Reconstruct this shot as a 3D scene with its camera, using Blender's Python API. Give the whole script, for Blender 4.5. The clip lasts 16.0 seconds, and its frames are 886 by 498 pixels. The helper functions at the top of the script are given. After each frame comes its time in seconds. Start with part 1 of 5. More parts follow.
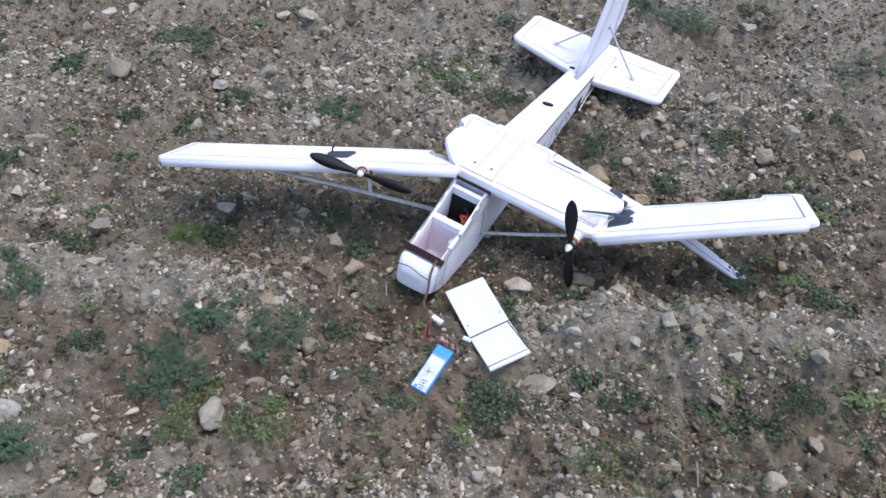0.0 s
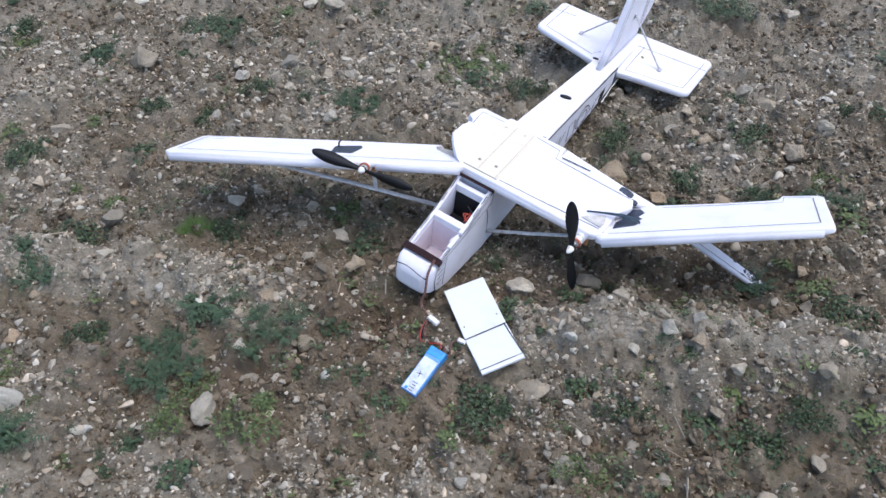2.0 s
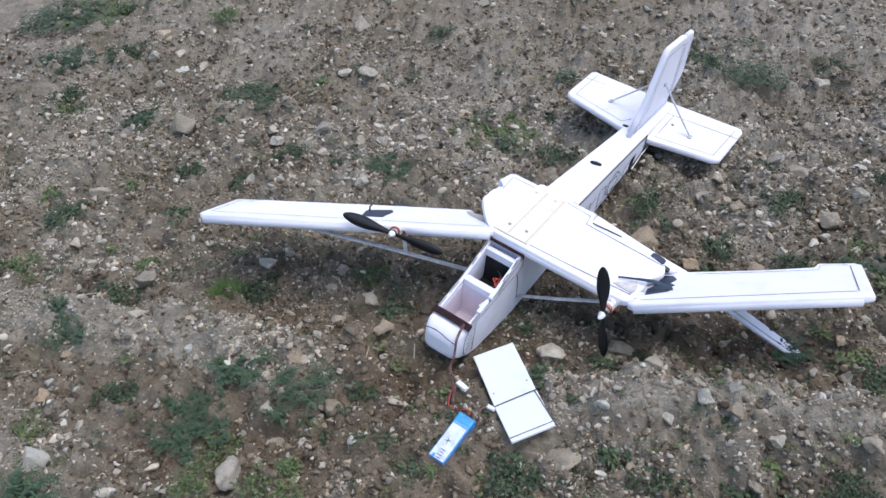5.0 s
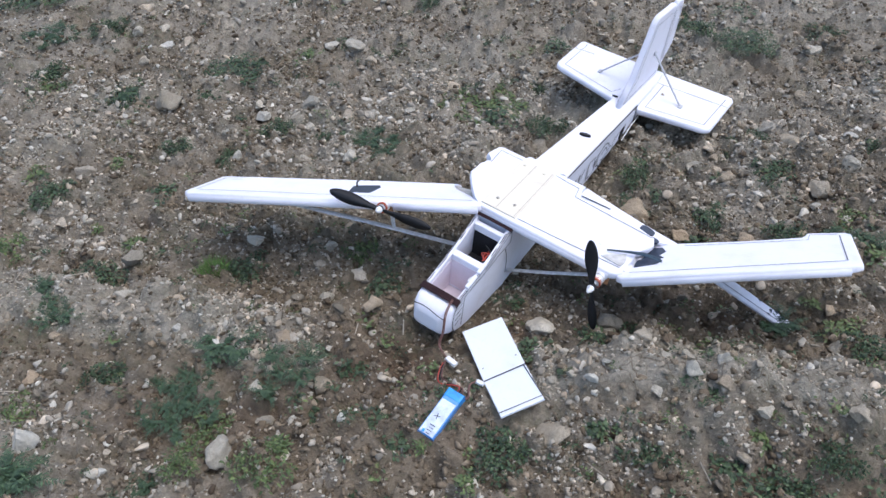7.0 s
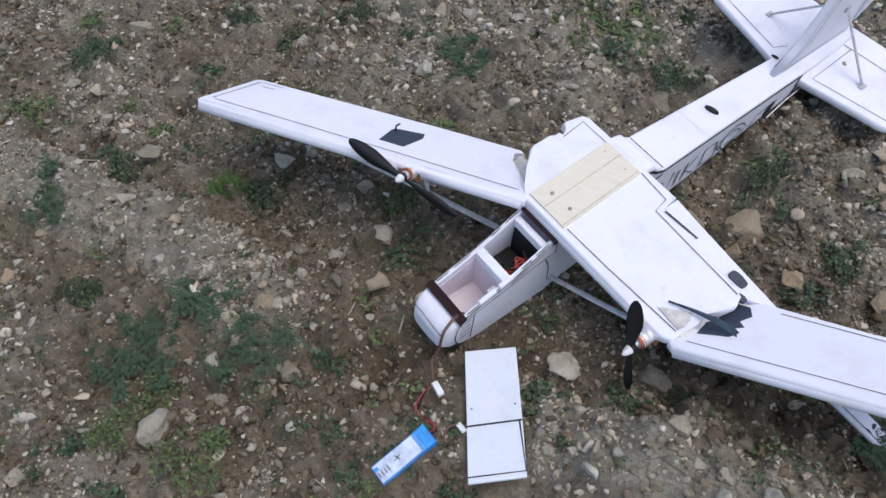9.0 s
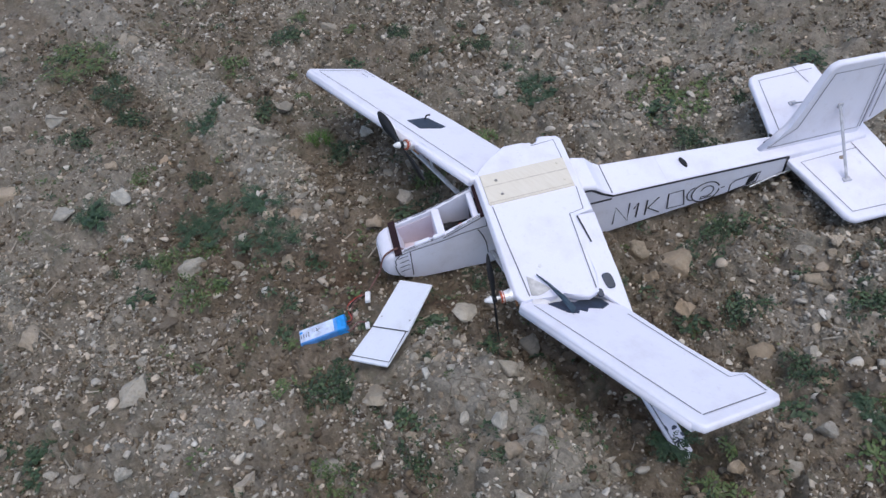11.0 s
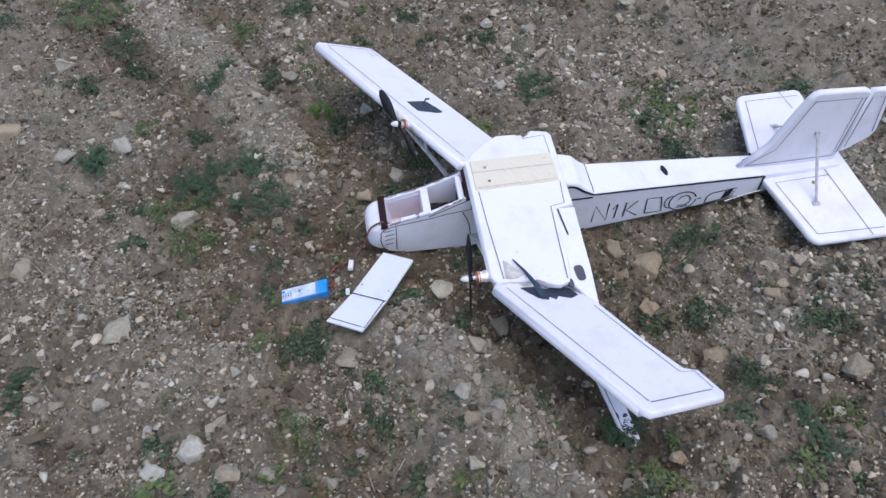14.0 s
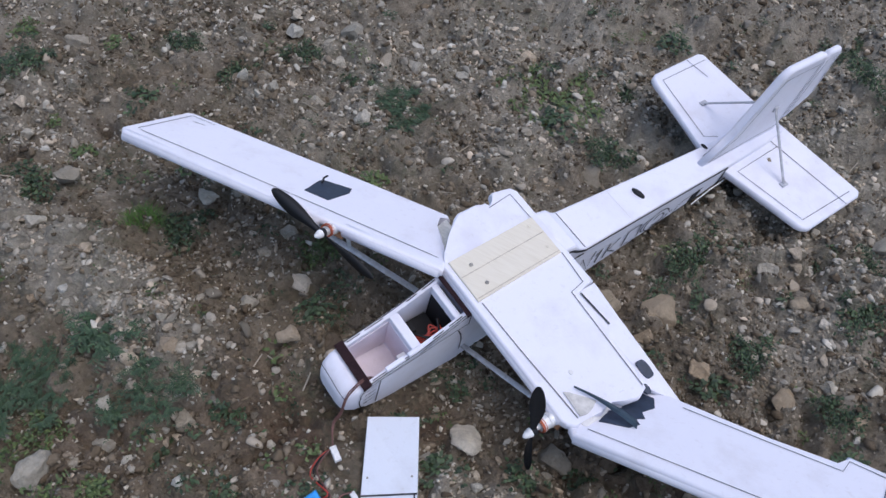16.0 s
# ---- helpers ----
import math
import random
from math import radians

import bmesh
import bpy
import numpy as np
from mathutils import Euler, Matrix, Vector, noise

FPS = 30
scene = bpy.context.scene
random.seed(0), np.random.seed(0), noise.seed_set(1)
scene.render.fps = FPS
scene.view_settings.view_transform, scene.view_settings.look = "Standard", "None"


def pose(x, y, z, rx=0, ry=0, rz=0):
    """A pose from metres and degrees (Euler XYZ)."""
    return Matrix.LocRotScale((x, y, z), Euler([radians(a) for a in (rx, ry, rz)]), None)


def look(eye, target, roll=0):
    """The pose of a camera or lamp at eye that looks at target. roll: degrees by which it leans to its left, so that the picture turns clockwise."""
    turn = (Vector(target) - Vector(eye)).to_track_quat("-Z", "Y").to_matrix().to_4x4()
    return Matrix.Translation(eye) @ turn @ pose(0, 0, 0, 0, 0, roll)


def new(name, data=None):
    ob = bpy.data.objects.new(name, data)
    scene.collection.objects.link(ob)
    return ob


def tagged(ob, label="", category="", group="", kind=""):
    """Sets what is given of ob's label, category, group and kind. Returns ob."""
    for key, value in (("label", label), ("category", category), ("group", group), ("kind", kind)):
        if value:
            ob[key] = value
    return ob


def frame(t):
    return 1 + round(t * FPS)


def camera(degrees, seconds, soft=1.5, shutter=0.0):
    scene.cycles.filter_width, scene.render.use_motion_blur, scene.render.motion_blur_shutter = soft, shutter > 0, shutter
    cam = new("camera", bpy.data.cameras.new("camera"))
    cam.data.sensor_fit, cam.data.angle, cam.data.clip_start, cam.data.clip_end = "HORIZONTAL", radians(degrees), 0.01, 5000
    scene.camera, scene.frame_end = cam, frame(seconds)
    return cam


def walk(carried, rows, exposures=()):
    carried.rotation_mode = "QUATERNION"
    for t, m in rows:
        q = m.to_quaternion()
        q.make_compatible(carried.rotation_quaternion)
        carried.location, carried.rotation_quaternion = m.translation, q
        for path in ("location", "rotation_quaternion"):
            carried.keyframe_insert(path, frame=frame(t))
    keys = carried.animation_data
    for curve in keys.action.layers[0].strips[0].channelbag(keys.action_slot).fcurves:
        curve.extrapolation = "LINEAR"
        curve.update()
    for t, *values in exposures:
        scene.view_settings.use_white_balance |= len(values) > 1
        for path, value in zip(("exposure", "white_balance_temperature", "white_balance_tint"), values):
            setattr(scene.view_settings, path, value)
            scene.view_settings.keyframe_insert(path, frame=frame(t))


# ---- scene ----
cam = camera(58.0, 16.0, 1.5)
EXPOSURES = ((0.0, 0.82, 6300, 12), (3.0, 0.74, 6360, 11), (7.0, 0.76, 6250, 11), (8.0, 0.60, 6380, 11), (8.5, 0.42, 6400, 11), (9.0, 0.34, 6500, 10), (9.5, 0.17, 6200, 12.5), (12.5, 0.42, 6220, 12), (14.5, 0.42, 6200, 11.5), (15.0, 0.45, 6370, 11), (15.5, 0.36, 6250, 11), (16.0, 0.21, 6180, 13.5))
PATH = [
    (0, (-0.014, 0.002, 1.24), (-0.001, 1.494, -0.092), 0.8),
    (0.5, (0.022, 0.043, 1.224), (0.07, 1.601, -0.029), -0.1),
    (1, (0.094, 0.075, 1.244), (-0.093, 1.541, -0.103), -2.6),
    (1.5, (0.125, 0.08, 1.265), (-0.053, 1.559, -0.069), -2.2),
    (2, (0.12, 0.054, 1.251), (-0.025, 1.506, -0.117), -2.4),
    (2.5, (0.133, 0.085, 1.262), (-0.071, 1.59, -0.038), -6.8),
    (3, (0.14, 0.088, 1.248), (-0.067, 1.617, -0.024), -6.5),
    (3.5, (0.121, 0.066, 1.244), (-0.065, 1.631, 0.013), -4.0),
    (4, (0.117, 0.056, 1.246), (-0.09, 1.612, 0.007), -3.7),
    (6.5, (0.116, 0.056, 1.242), (-0.108, 1.608, 0.0), -3.3),
    (7, (0.133, 0.071, 1.243), (-0.076, 1.58, -0.053), -4.1),
    (7.5, (0.198, 0.125, 1.229), (-0.013, 1.596, -0.109), -2.6),
    (8, (0.194, 0.269, 1.207), (-0.058, 1.688, -0.179), -2.1),
    (8.5, (0.166, 0.448, 1.217), (-0.108, 1.737, -0.288), -2.3),
    (9, (0.289, 0.585, 1.208), (-0.254, 1.689, -0.369), -5.0),
    (9.4, (0.452, 0.657, 1.256), (-0.134, 1.634, -0.388), -0.8),
    (9.5, (0.495, 0.642, 1.237), (-0.154, 1.655, -0.36), -2.4),
    (12, (1.23, 0.582, 1.357), (-0.008, 1.325, -0.026), -7.0),
    (12.5, (1.226, 0.592, 1.362), (-0.014, 1.34, -0.018), -7.2),
    (13, (1.218, 0.582, 1.355), (-0.017, 1.321, -0.034), -6.8),
    (13.5, (1.207, 0.584, 1.342), (0.001, 1.321, -0.073), -6.0),
    (14, (1.143, 0.543, 1.34), (0.002, 1.39, -0.068), -2.6),
    (14.5, (0.98, 0.443, 1.327), (-0.141, 1.29, -0.097), -4.3),
    (15, (0.806, 0.493, 1.295), (-0.196, 1.432, -0.159), -1.0),
    (15.5, (0.562, 0.659, 1.263), (-0.298, 1.664, -0.237), -3.9),
    (16, (0.305, 0.657, 1.237), (-0.126, 1.865, -0.298), 5.7),
]
walk(cam, [(t, look(eye, target, roll)) for t, eye, target, roll in PATH], EXPOSURES)

# ---- light ----
SUN_EL, SUN_AZ = 70.0, 95.0
world = bpy.data.worlds.new("world")
scene.world = world
world.use_nodes = True
wn = world.node_tree
sky = wn.nodes.new("ShaderNodeTexSky")
sky.sky_type, sky.sun_disc = "NISHITA", False
sky.sun_elevation, sky.sun_rotation = radians(SUN_EL), radians(SUN_AZ)
sky.air_density, sky.dust_density, sky.ozone_density = 1.0, 2.0, 1.0
wn.nodes["Background"].inputs["Strength"].default_value = 0.15
wn.links.new(sky.outputs[0], wn.nodes["Background"].inputs["Color"])
lamp = bpy.data.lights.new("sun", "SUN")
lamp.energy, lamp.angle, lamp.color = 1.0, radians(60), (1.0, 0.96, 0.9)
sun = new("sun", lamp)
a = radians(SUN_AZ)
sun.matrix_world = look((0, 0, 6), (-math.sin(a), -math.cos(a), 6 - math.tan(radians(SUN_EL))))


# ---- materials ----
def material(name, colour=(0.5, 0.5, 0.5), rough=0.6, metal=0.0):
    m = bpy.data.materials.new(name)
    m.use_nodes = True
    b = m.node_tree.nodes["Principled BSDF"]
    b.inputs["Base Color"].default_value = (*colour, 1)
    b.inputs["Roughness"].default_value = rough
    b.inputs["Metallic"].default_value = metal
    return m, m.node_tree, b


def node(nt, kind, **values):
    n = nt.nodes.new(kind)
    for k, v in values.items():
        n.inputs[k].default_value = v
    return n


def coords(nt):
    return nt.nodes.new("ShaderNodeTexCoord").outputs["Object"]


def noise_tex(nt, scale, detail=5.0, rough=0.6, where=None):
    n = node(nt, "ShaderNodeTexNoise", Scale=scale, Detail=detail, Roughness=rough)
    nt.links.new(where or coords(nt), n.inputs["Vector"])
    return n.outputs["Fac"]


def ramp(nt, fac, stops):
    n = nt.nodes.new("ShaderNodeValToRGB")
    e = n.color_ramp.elements
    while len(e) < len(stops):
        e.new(0.5)
    for k, (p, c) in zip(e, stops):
        k.position, k.color = p, (*c, 1)
    nt.links.new(fac, n.inputs["Fac"])
    return n.outputs["Color"]


def mix(nt, fac, a_in, b_in, kind="MIX"):
    n = nt.nodes.new("ShaderNodeMix")
    n.data_type, n.blend_type = "RGBA", kind
    if isinstance(fac, float):
        n.inputs[0].default_value = fac
    else:
        nt.links.new(fac, n.inputs[0])
    for i, v in ((6, a_in), (7, b_in)):
        if isinstance(v, tuple):
            n.inputs[i].default_value = (*v, 1)
        else:
            nt.links.new(v, n.inputs[i])
    return n.outputs[2]


def math_node(nt, op, x, y=None):
    n = nt.nodes.new("ShaderNodeMath")
    n.operation = op
    for i, v in enumerate((x, y)):
        if v is None:
            continue
        if isinstance(v, (int, float)):
            n.inputs[i].default_value = v
        else:
            nt.links.new(v, n.inputs[i])
    return n.outputs[0]


def bump(nt, b, height, strength, distance):
    n = node(nt, "ShaderNodeBump", Strength=strength, Distance=distance)
    nt.links.new(height, n.inputs["Height"])
    nt.links.new(n.outputs[0], b.inputs["Normal"])


def soil_material():
    m, nt, b = material("field_soil", rough=0.95)
    c = coords(nt)
    big, mid, fine, grain = noise_tex(nt, 3.2, 6, 0.6, c), noise_tex(nt, 26, 6, 0.65, c), noise_tex(nt, 130, 5, 0.7, c), noise_tex(nt, 420, 3, 0.6, c)
    earth = ramp(nt, mid, ((0.3, (0.084, 0.06, 0.036)), (0.5, (0.154, 0.113, 0.069)), (0.72, (0.25, 0.19, 0.124))))
    pale = ramp(nt, mid, ((0.3, (0.19, 0.17, 0.134)), (0.5, (0.29, 0.263, 0.214)), (0.75, (0.41, 0.378, 0.316))))
    wet_shade = ramp(nt, mid, ((0.3, (0.054, 0.035, 0.022)), (0.7, (0.165, 0.109, 0.07))))
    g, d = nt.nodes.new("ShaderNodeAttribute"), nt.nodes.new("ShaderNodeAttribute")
    g.attribute_name, d.attribute_name = "gravel", "damp_shade"
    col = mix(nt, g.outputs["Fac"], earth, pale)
    # Damp soil and painted shade share this dark tone.
    col = mix(nt, d.outputs["Fac"], col, wet_shade)
    col = mix(nt, 0.75, col, ramp(nt, fine, ((0.3, (0.68, 0.66, 0.64)), (0.5, (1.0, 1.0, 1.0)), (0.72, (1.38, 1.37, 1.34)))), "MULTIPLY")
    col = mix(nt, 0.5, col, ramp(nt, grain, ((0.3, (0.72, 0.71, 0.7)), (0.7, (1.26, 1.26, 1.25)))), "MULTIPLY")
    caked = nt.nodes.new("ShaderNodeAttribute")
    caked.attribute_name = "caked"
    bent = mix(nt, 0.06, c, nt.nodes.new("ShaderNodeTexNoise").outputs["Color"], "ADD")
    crack = node(nt, "ShaderNodeTexVoronoi", Scale=11.0)
    crack.feature = "DISTANCE_TO_EDGE"
    nt.links.new(bent, crack.inputs["Vector"])
    gap = mix(nt, 1.0, ramp(nt, crack.outputs["Distance"], ((0.0, (0.7, 0.7, 0.7)), (0.018, (0, 0, 0)))), caked.outputs["Fac"], "MULTIPLY")
    col = mix(nt, gap, col, (0.07, 0.05, 0.03))
    col = mix(nt, 0.8, col, ramp(nt, big, ((0.3, (0.84, 0.83, 0.8)), (0.7, (1.12, 1.11, 1.09)))), "MULTIPLY")
    moss = mix(nt, 1.0, ramp(nt, noise_tex(nt, 5.5, 8, 0.75, c), ((0.48, (0, 0, 0)), (0.64, (0.55, 0.55, 0.55)))), ramp(nt, noise_tex(nt, 70, 4, 0.7, c), ((0.42, (0, 0, 0)), (0.58, (1, 1, 1)))), "MULTIPLY")
    col = mix(nt, moss, col, (0.1, 0.108, 0.058))
    nt.links.new(col, b.inputs["Base Color"])
    h = math_node(nt, "ADD", math_node(nt, "MULTIPLY", mid, 0.8), math_node(nt, "ADD", math_node(nt, "MULTIPLY", fine, 0.5), math_node(nt, "MULTIPLY", grain, 0.12)))
    bump(nt, b, h, 1.0, 0.016)
    return m


def stone_material(name, low, high, per_object=False):
    """Broken stone, each piece with its own tone between low and high; now and then a paler or a greyer one."""
    m, nt, b = material(name, rough=0.88)
    if per_object:
        r = nt.nodes.new("ShaderNodeObjectInfo").outputs["Random"]
    else:
        r = nt.nodes.new("ShaderNodeNewGeometry").outputs["Random Per Island"]

    def between(t):
        return tuple(p + (q - p) * t for p, q in zip(low, high))
    base = ramp(nt, r, ((0.0, low), (0.3, between(0.27)), (0.6, between(0.48)), (0.85, between(0.72)), (1.0, high)))
    other = math_node(nt, "FRACT", math_node(nt, "MULTIPLY", r, 17.3))
    base = mix(nt, 1.0, base, ramp(nt, other, ((0.0, (1.12, 0.99, 0.86)), (0.35, (1.03, 1.0, 0.95)), (0.7, (1.0, 1.0, 0.98)), (1.0, (0.95, 0.96, 0.96)))), "MULTIPLY")
    c = coords(nt)
    n1, n2 = noise_tex(nt, 3.5 if per_object else 60, 8, 0.72, c), noise_tex(nt, 1.3 if per_object else 14, 4, 0.6, c)
    col = mix(nt, 0.75, base, ramp(nt, n1, ((0.28, (0.62, 0.6, 0.56)), (0.5, (1.0, 1.0, 1.0)), (0.75, (1.2, 1.2, 1.19)))), "MULTIPLY")
    dust = ramp(nt, n2, ((0.45, (0, 0, 0)), (0.75, (0.45, 0.45, 0.45))))
    col = mix(nt, dust, col, (0.2, 0.168, 0.12))
    nt.links.new(col, b.inputs["Base Color"])
    bump(nt, b, n1, 0.6, 0.03 if per_object else 0.004)
    return m


def leaf_material(name, dark, light):
    m, nt, b = material(name, rough=0.6)
    r = nt.nodes.new("ShaderNodeNewGeometry").outputs["Random Per Island"]
    col = ramp(nt, r, ((0.0, dark), (0.7, tuple((p + q) / 2 for p, q in zip(dark, light))), (1.0, light)))
    n1 = noise_tex(nt, 60, 3)
    col = mix(nt, 0.6, col, ramp(nt, n1, ((0.3, (0.75, 0.75, 0.75)), (0.7, (1.2, 1.2, 1.2)))), "MULTIPLY")
    nt.links.new(col, b.inputs["Base Color"])
    b.inputs["Subsurface Weight"].default_value = 0.0
    return m


def foam_material(name, colour, grain=0.25):
    m, nt, b = material(name, colour, 0.8)
    b.inputs["Specular IOR Level"].default_value = 0.25
    c = coords(nt)
    smudge, fleck = noise_tex(nt, 11, 6, 0.65, c), noise_tex(nt, 95, 3, 0.6, c)
    col = mix(nt, 1.0, colour, ramp(nt, smudge, ((0.28, (0.9, 0.885, 0.87)), (0.5, (1, 1, 1)))), "MULTIPLY")
    col = mix(nt, 1.0, col, ramp(nt, fleck, ((0.25, (0.93, 0.92, 0.91)), (0.4, (1, 1, 1)))), "MULTIPLY")
    dirt = ramp(nt, noise_tex(nt, 24, 8, 0.75, c), ((0.62, (0, 0, 0)), (0.74, (0.4, 0.4, 0.4))))
    col = mix(nt, dirt, col, (0.46, 0.41, 0.35))
    nt.links.new(col, b.inputs["Base Color"])
    cell = node(nt, "ShaderNodeTexVoronoi", Scale=330.0)
    nt.links.new(c, cell.inputs["Vector"])
    h = math_node(nt, "ADD", math_node(nt, "MULTIPLY", cell.outputs["Distance"], 0.4), smudge)
    bump(nt, b, h, grain, 0.002)
    return m


def worn(name, colour, rough, scale=60.0, low=0.7, high=1.25, metal=0.0, relief=0.2):
    m, nt, b = material(name, colour, rough, metal)
    n1 = noise_tex(nt, scale, 5, 0.65)
    col = mix(nt, 1.0, colour, ramp(nt, n1, ((0.3, (low,) * 3), (0.7, (high,) * 3))), "MULTIPLY")
    nt.links.new(col, b.inputs["Base Color"])
    bump(nt, b, n1, relief, 0.002)
    return m


def wood_material():
    m, nt, b = material("plywood", rough=0.6)
    c = coords(nt)
    mp = node(nt, "ShaderNodeMapping")
    mp.inputs["Rotation"].default_value = (0, 0, radians(-60))
    mp.inputs["Scale"].default_value = (5, 55, 20)
    nt.links.new(c, mp.inputs["Vector"])
    g = noise_tex(nt, 4.0, 5, 0.6, mp.outputs[0])
    nt.links.new(ramp(nt, g, ((0.25, (0.68, 0.615, 0.495)), (0.5, (0.73, 0.67, 0.55)), (0.75, (0.76, 0.705, 0.59)))), b.inputs["Base Color"])
    bump(nt, b, g, 0.15, 0.002)
    return m


SOIL = soil_material()
PEBBLE = stone_material("pebbles", (0.10, 0.08, 0.054), (0.62, 0.575, 0.49))
PALE_PEBBLE = stone_material("pale_pebbles", (0.24, 0.212, 0.165), (0.7, 0.655, 0.57))


def clod_material():
    m, nt, b = material("soil_clods", rough=0.95)
    r = nt.nodes.new("ShaderNodeNewGeometry").outputs["Random Per Island"]
    base = ramp(nt, r, ((0.0, (0.078, 0.056, 0.036)), (0.5, (0.15, 0.115, 0.074)), (1.0, (0.25, 0.202, 0.142))))
    n1 = noise_tex(nt, 90, 5, 0.7)
    nt.links.new(mix(nt, 0.8, base, ramp(nt, n1, ((0.3, (0.65, 0.63, 0.6)), (0.7, (1.2, 1.18, 1.15)))), "MULTIPLY"), b.inputs["Base Color"])
    bump(nt, b, n1, 0.8, 0.005)
    return m


CLOD = clod_material()
STONES = {
    "w": (stone_material("whitish_stone", (0.5, 0.468, 0.4), (0.72, 0.688, 0.61), True), "whitish"),
    "p": (stone_material("pale_stone", (0.41, 0.37, 0.3), (0.62, 0.57, 0.475), True), "pale beige"),
    "t": (stone_material("tan_stone", (0.32, 0.265, 0.19), (0.48, 0.41, 0.31), True), "tan"),
    "g": (stone_material("grey_stone", (0.33, 0.293, 0.232), (0.5, 0.452, 0.37), True), "grey"),
    "b": (stone_material("brown_stone", (0.12, 0.092, 0.064), (0.2, 0.16, 0.115), True), "earth-brown"),
}
LEAF_DARK = leaf_material("dark_leaf", (0.013, 0.029, 0.012), (0.085, 0.135, 0.055))
LEAF_GREY = leaf_material("grey_green_leaf", (0.022, 0.048, 0.022), (0.08, 0.135, 0.06))
LEAF_FRESH = leaf_material("fresh_leaf", (0.05, 0.082, 0.025), (0.145, 0.19, 0.058))
LEAF_GRASS = leaf_material("grass_blade", (0.055, 0.12, 0.02), (0.14, 0.25, 0.045))
STRAW = worn("dry_straw", (0.42, 0.37, 0.29), 0.9)
FOAM = foam_material("white_foam", (0.8, 0.795, 0.865))
FOAM_RAW = foam_material("torn_foam", (0.74, 0.73, 0.72), 0.8)
FOAM_PINK = foam_material("inner_foam", (0.74, 0.66, 0.71), 0.4)
BOARD = foam_material("foam_board", (0.75, 0.775, 0.83), 0.15)
PEN = worn("marker_ink", (0.024, 0.026, 0.036), 0.6, 200)
PEN_FAINT = worn("faded_marker_ink", (0.14, 0.14, 0.16), 0.7, 200)
TAPE = worn("grey_duct_tape", (0.026, 0.038, 0.066), 0.45, 80)
TAPE_LOOSE = worn("curled_duct_tape", (0.085, 0.13, 0.17), 0.4, 60)
CLEAR = worn("packing_tape", (0.55, 0.53, 0.5), 0.25, 60)
STRAP = worn("maroon_velcro", (0.055, 0.026, 0.03), 0.95, 300, relief=0.6)
STRUT = worn("painted_strut", (0.66, 0.66, 0.67), 0.6, 90)
BRACE = worn("grey_brace", (0.45, 0.45, 0.48), 0.6, 90)
PROP = worn("black_nylon", (0.008, 0.009, 0.012), 0.65, 90)
ALU = worn("machined_aluminium", (0.8, 0.79, 0.78), 0.35, 120, metal=0.25)
COPPER = worn("copper_winding", (0.42, 0.095, 0.042), 0.45, 250, metal=0.4)
RED = worn("red_insulation", (0.42, 0.05, 0.03), 0.45)
BROWN = worn("brown_insulation", (0.16, 0.075, 0.062), 0.6)
BLACK = worn("black_plastic", (0.01, 0.01, 0.012), 0.8)
BLUE = worn("blue_shrink_wrap", (0.03, 0.3, 0.75), 0.3, 60)
SKYBLUE = worn("light_blue_shrink_wrap", (0.1, 0.3, 0.68), 0.3, 60)
LABEL = worn("pale_battery_label", (0.6, 0.67, 0.82), 0.35, 60)
NYLON = worn("white_nylon", (0.8, 0.79, 0.77), 0.4)
PLY = wood_material()
SEAM = worn("plate_seam", (0.5, 0.44, 0.35), 0.7)
MOUNT = worn("stained_plywood", (0.4, 0.2, 0.1), 0.7, 70)
STEEL = worn("steel_screw", (0.3, 0.28, 0.25), 0.4, metal=0.8)


# ---- helpers for shapes ----
def mesh_from(name, verts, faces, smooth=False):
    me = bpy.data.meshes.new(name)
    me.from_pydata([tuple(v) for v in verts], [], faces)
    if smooth:
        me.polygons.foreach_set("use_smooth", [True] * len(me.polygons))
    me.update()
    return me


def part(name, bm, mat, parent=None, label="", smooth=False):
    """Links a bmesh, built in world coordinates, as one mesh object under its thing."""
    if isinstance(bm, bmesh.types.BMesh):
        bmesh.ops.recalc_face_normals(bm, faces=bm.faces)
        me = bpy.data.meshes.new(name)
        bm.to_mesh(me)
        bm.free()
    else:
        me = bm
    if smooth:
        me.polygons.foreach_set("use_smooth", [p.loop_total < 5 for p in me.polygons])
    me.materials.append(mat)
    ob = new(name, me)
    if parent:
        ob.parent = parent
        base = parent.matrix_world.copy()
        if parent.parent and parent.type == "MESH":
            base = Matrix.Identity(4)
        ob.matrix_parent_inverse = base.inverted()
    return tagged(ob, label)


def thing(name, place, label, category, group=""):
    ob = new(name)
    ob.empty_display_size = 0.02
    ob.matrix_world = Matrix.Translation(place)
    bpy.context.view_layer.update()
    return tagged(ob, label, category, group)


def slab(points, thick, round_by=0.003, segments=2, up=None):
    """A plate whose upper face is the outline given in space; its rims are rounded."""
    pts = [Vector(p) for p in points]
    n = Vector()
    for p, q in zip(pts, pts[1:] + pts[:1]):
        n += p.cross(q)
    n.normalize()
    if up and n.dot(up) < 0:
        pts, n = pts[::-1], -n
    bm = bmesh.new()
    top = [bm.verts.new(p) for p in pts]
    low = [bm.verts.new(p - n * thick) for p in pts]
    bm.faces.new(top)
    bm.faces.new(low[::-1])
    k = len(pts)
    for i in range(k):
        bm.faces.new((low[i], low[(i + 1) % k], top[(i + 1) % k], top[i]))
    if round_by:
        rims = [e for e in bm.edges if (e.verts[0] in top) == (e.verts[1] in top)]
        bmesh.ops.bevel(bm, geom=rims, offset=round_by, segments=segments, profile=0.5, affect="EDGES", clamp_overlap=True)
    return bm


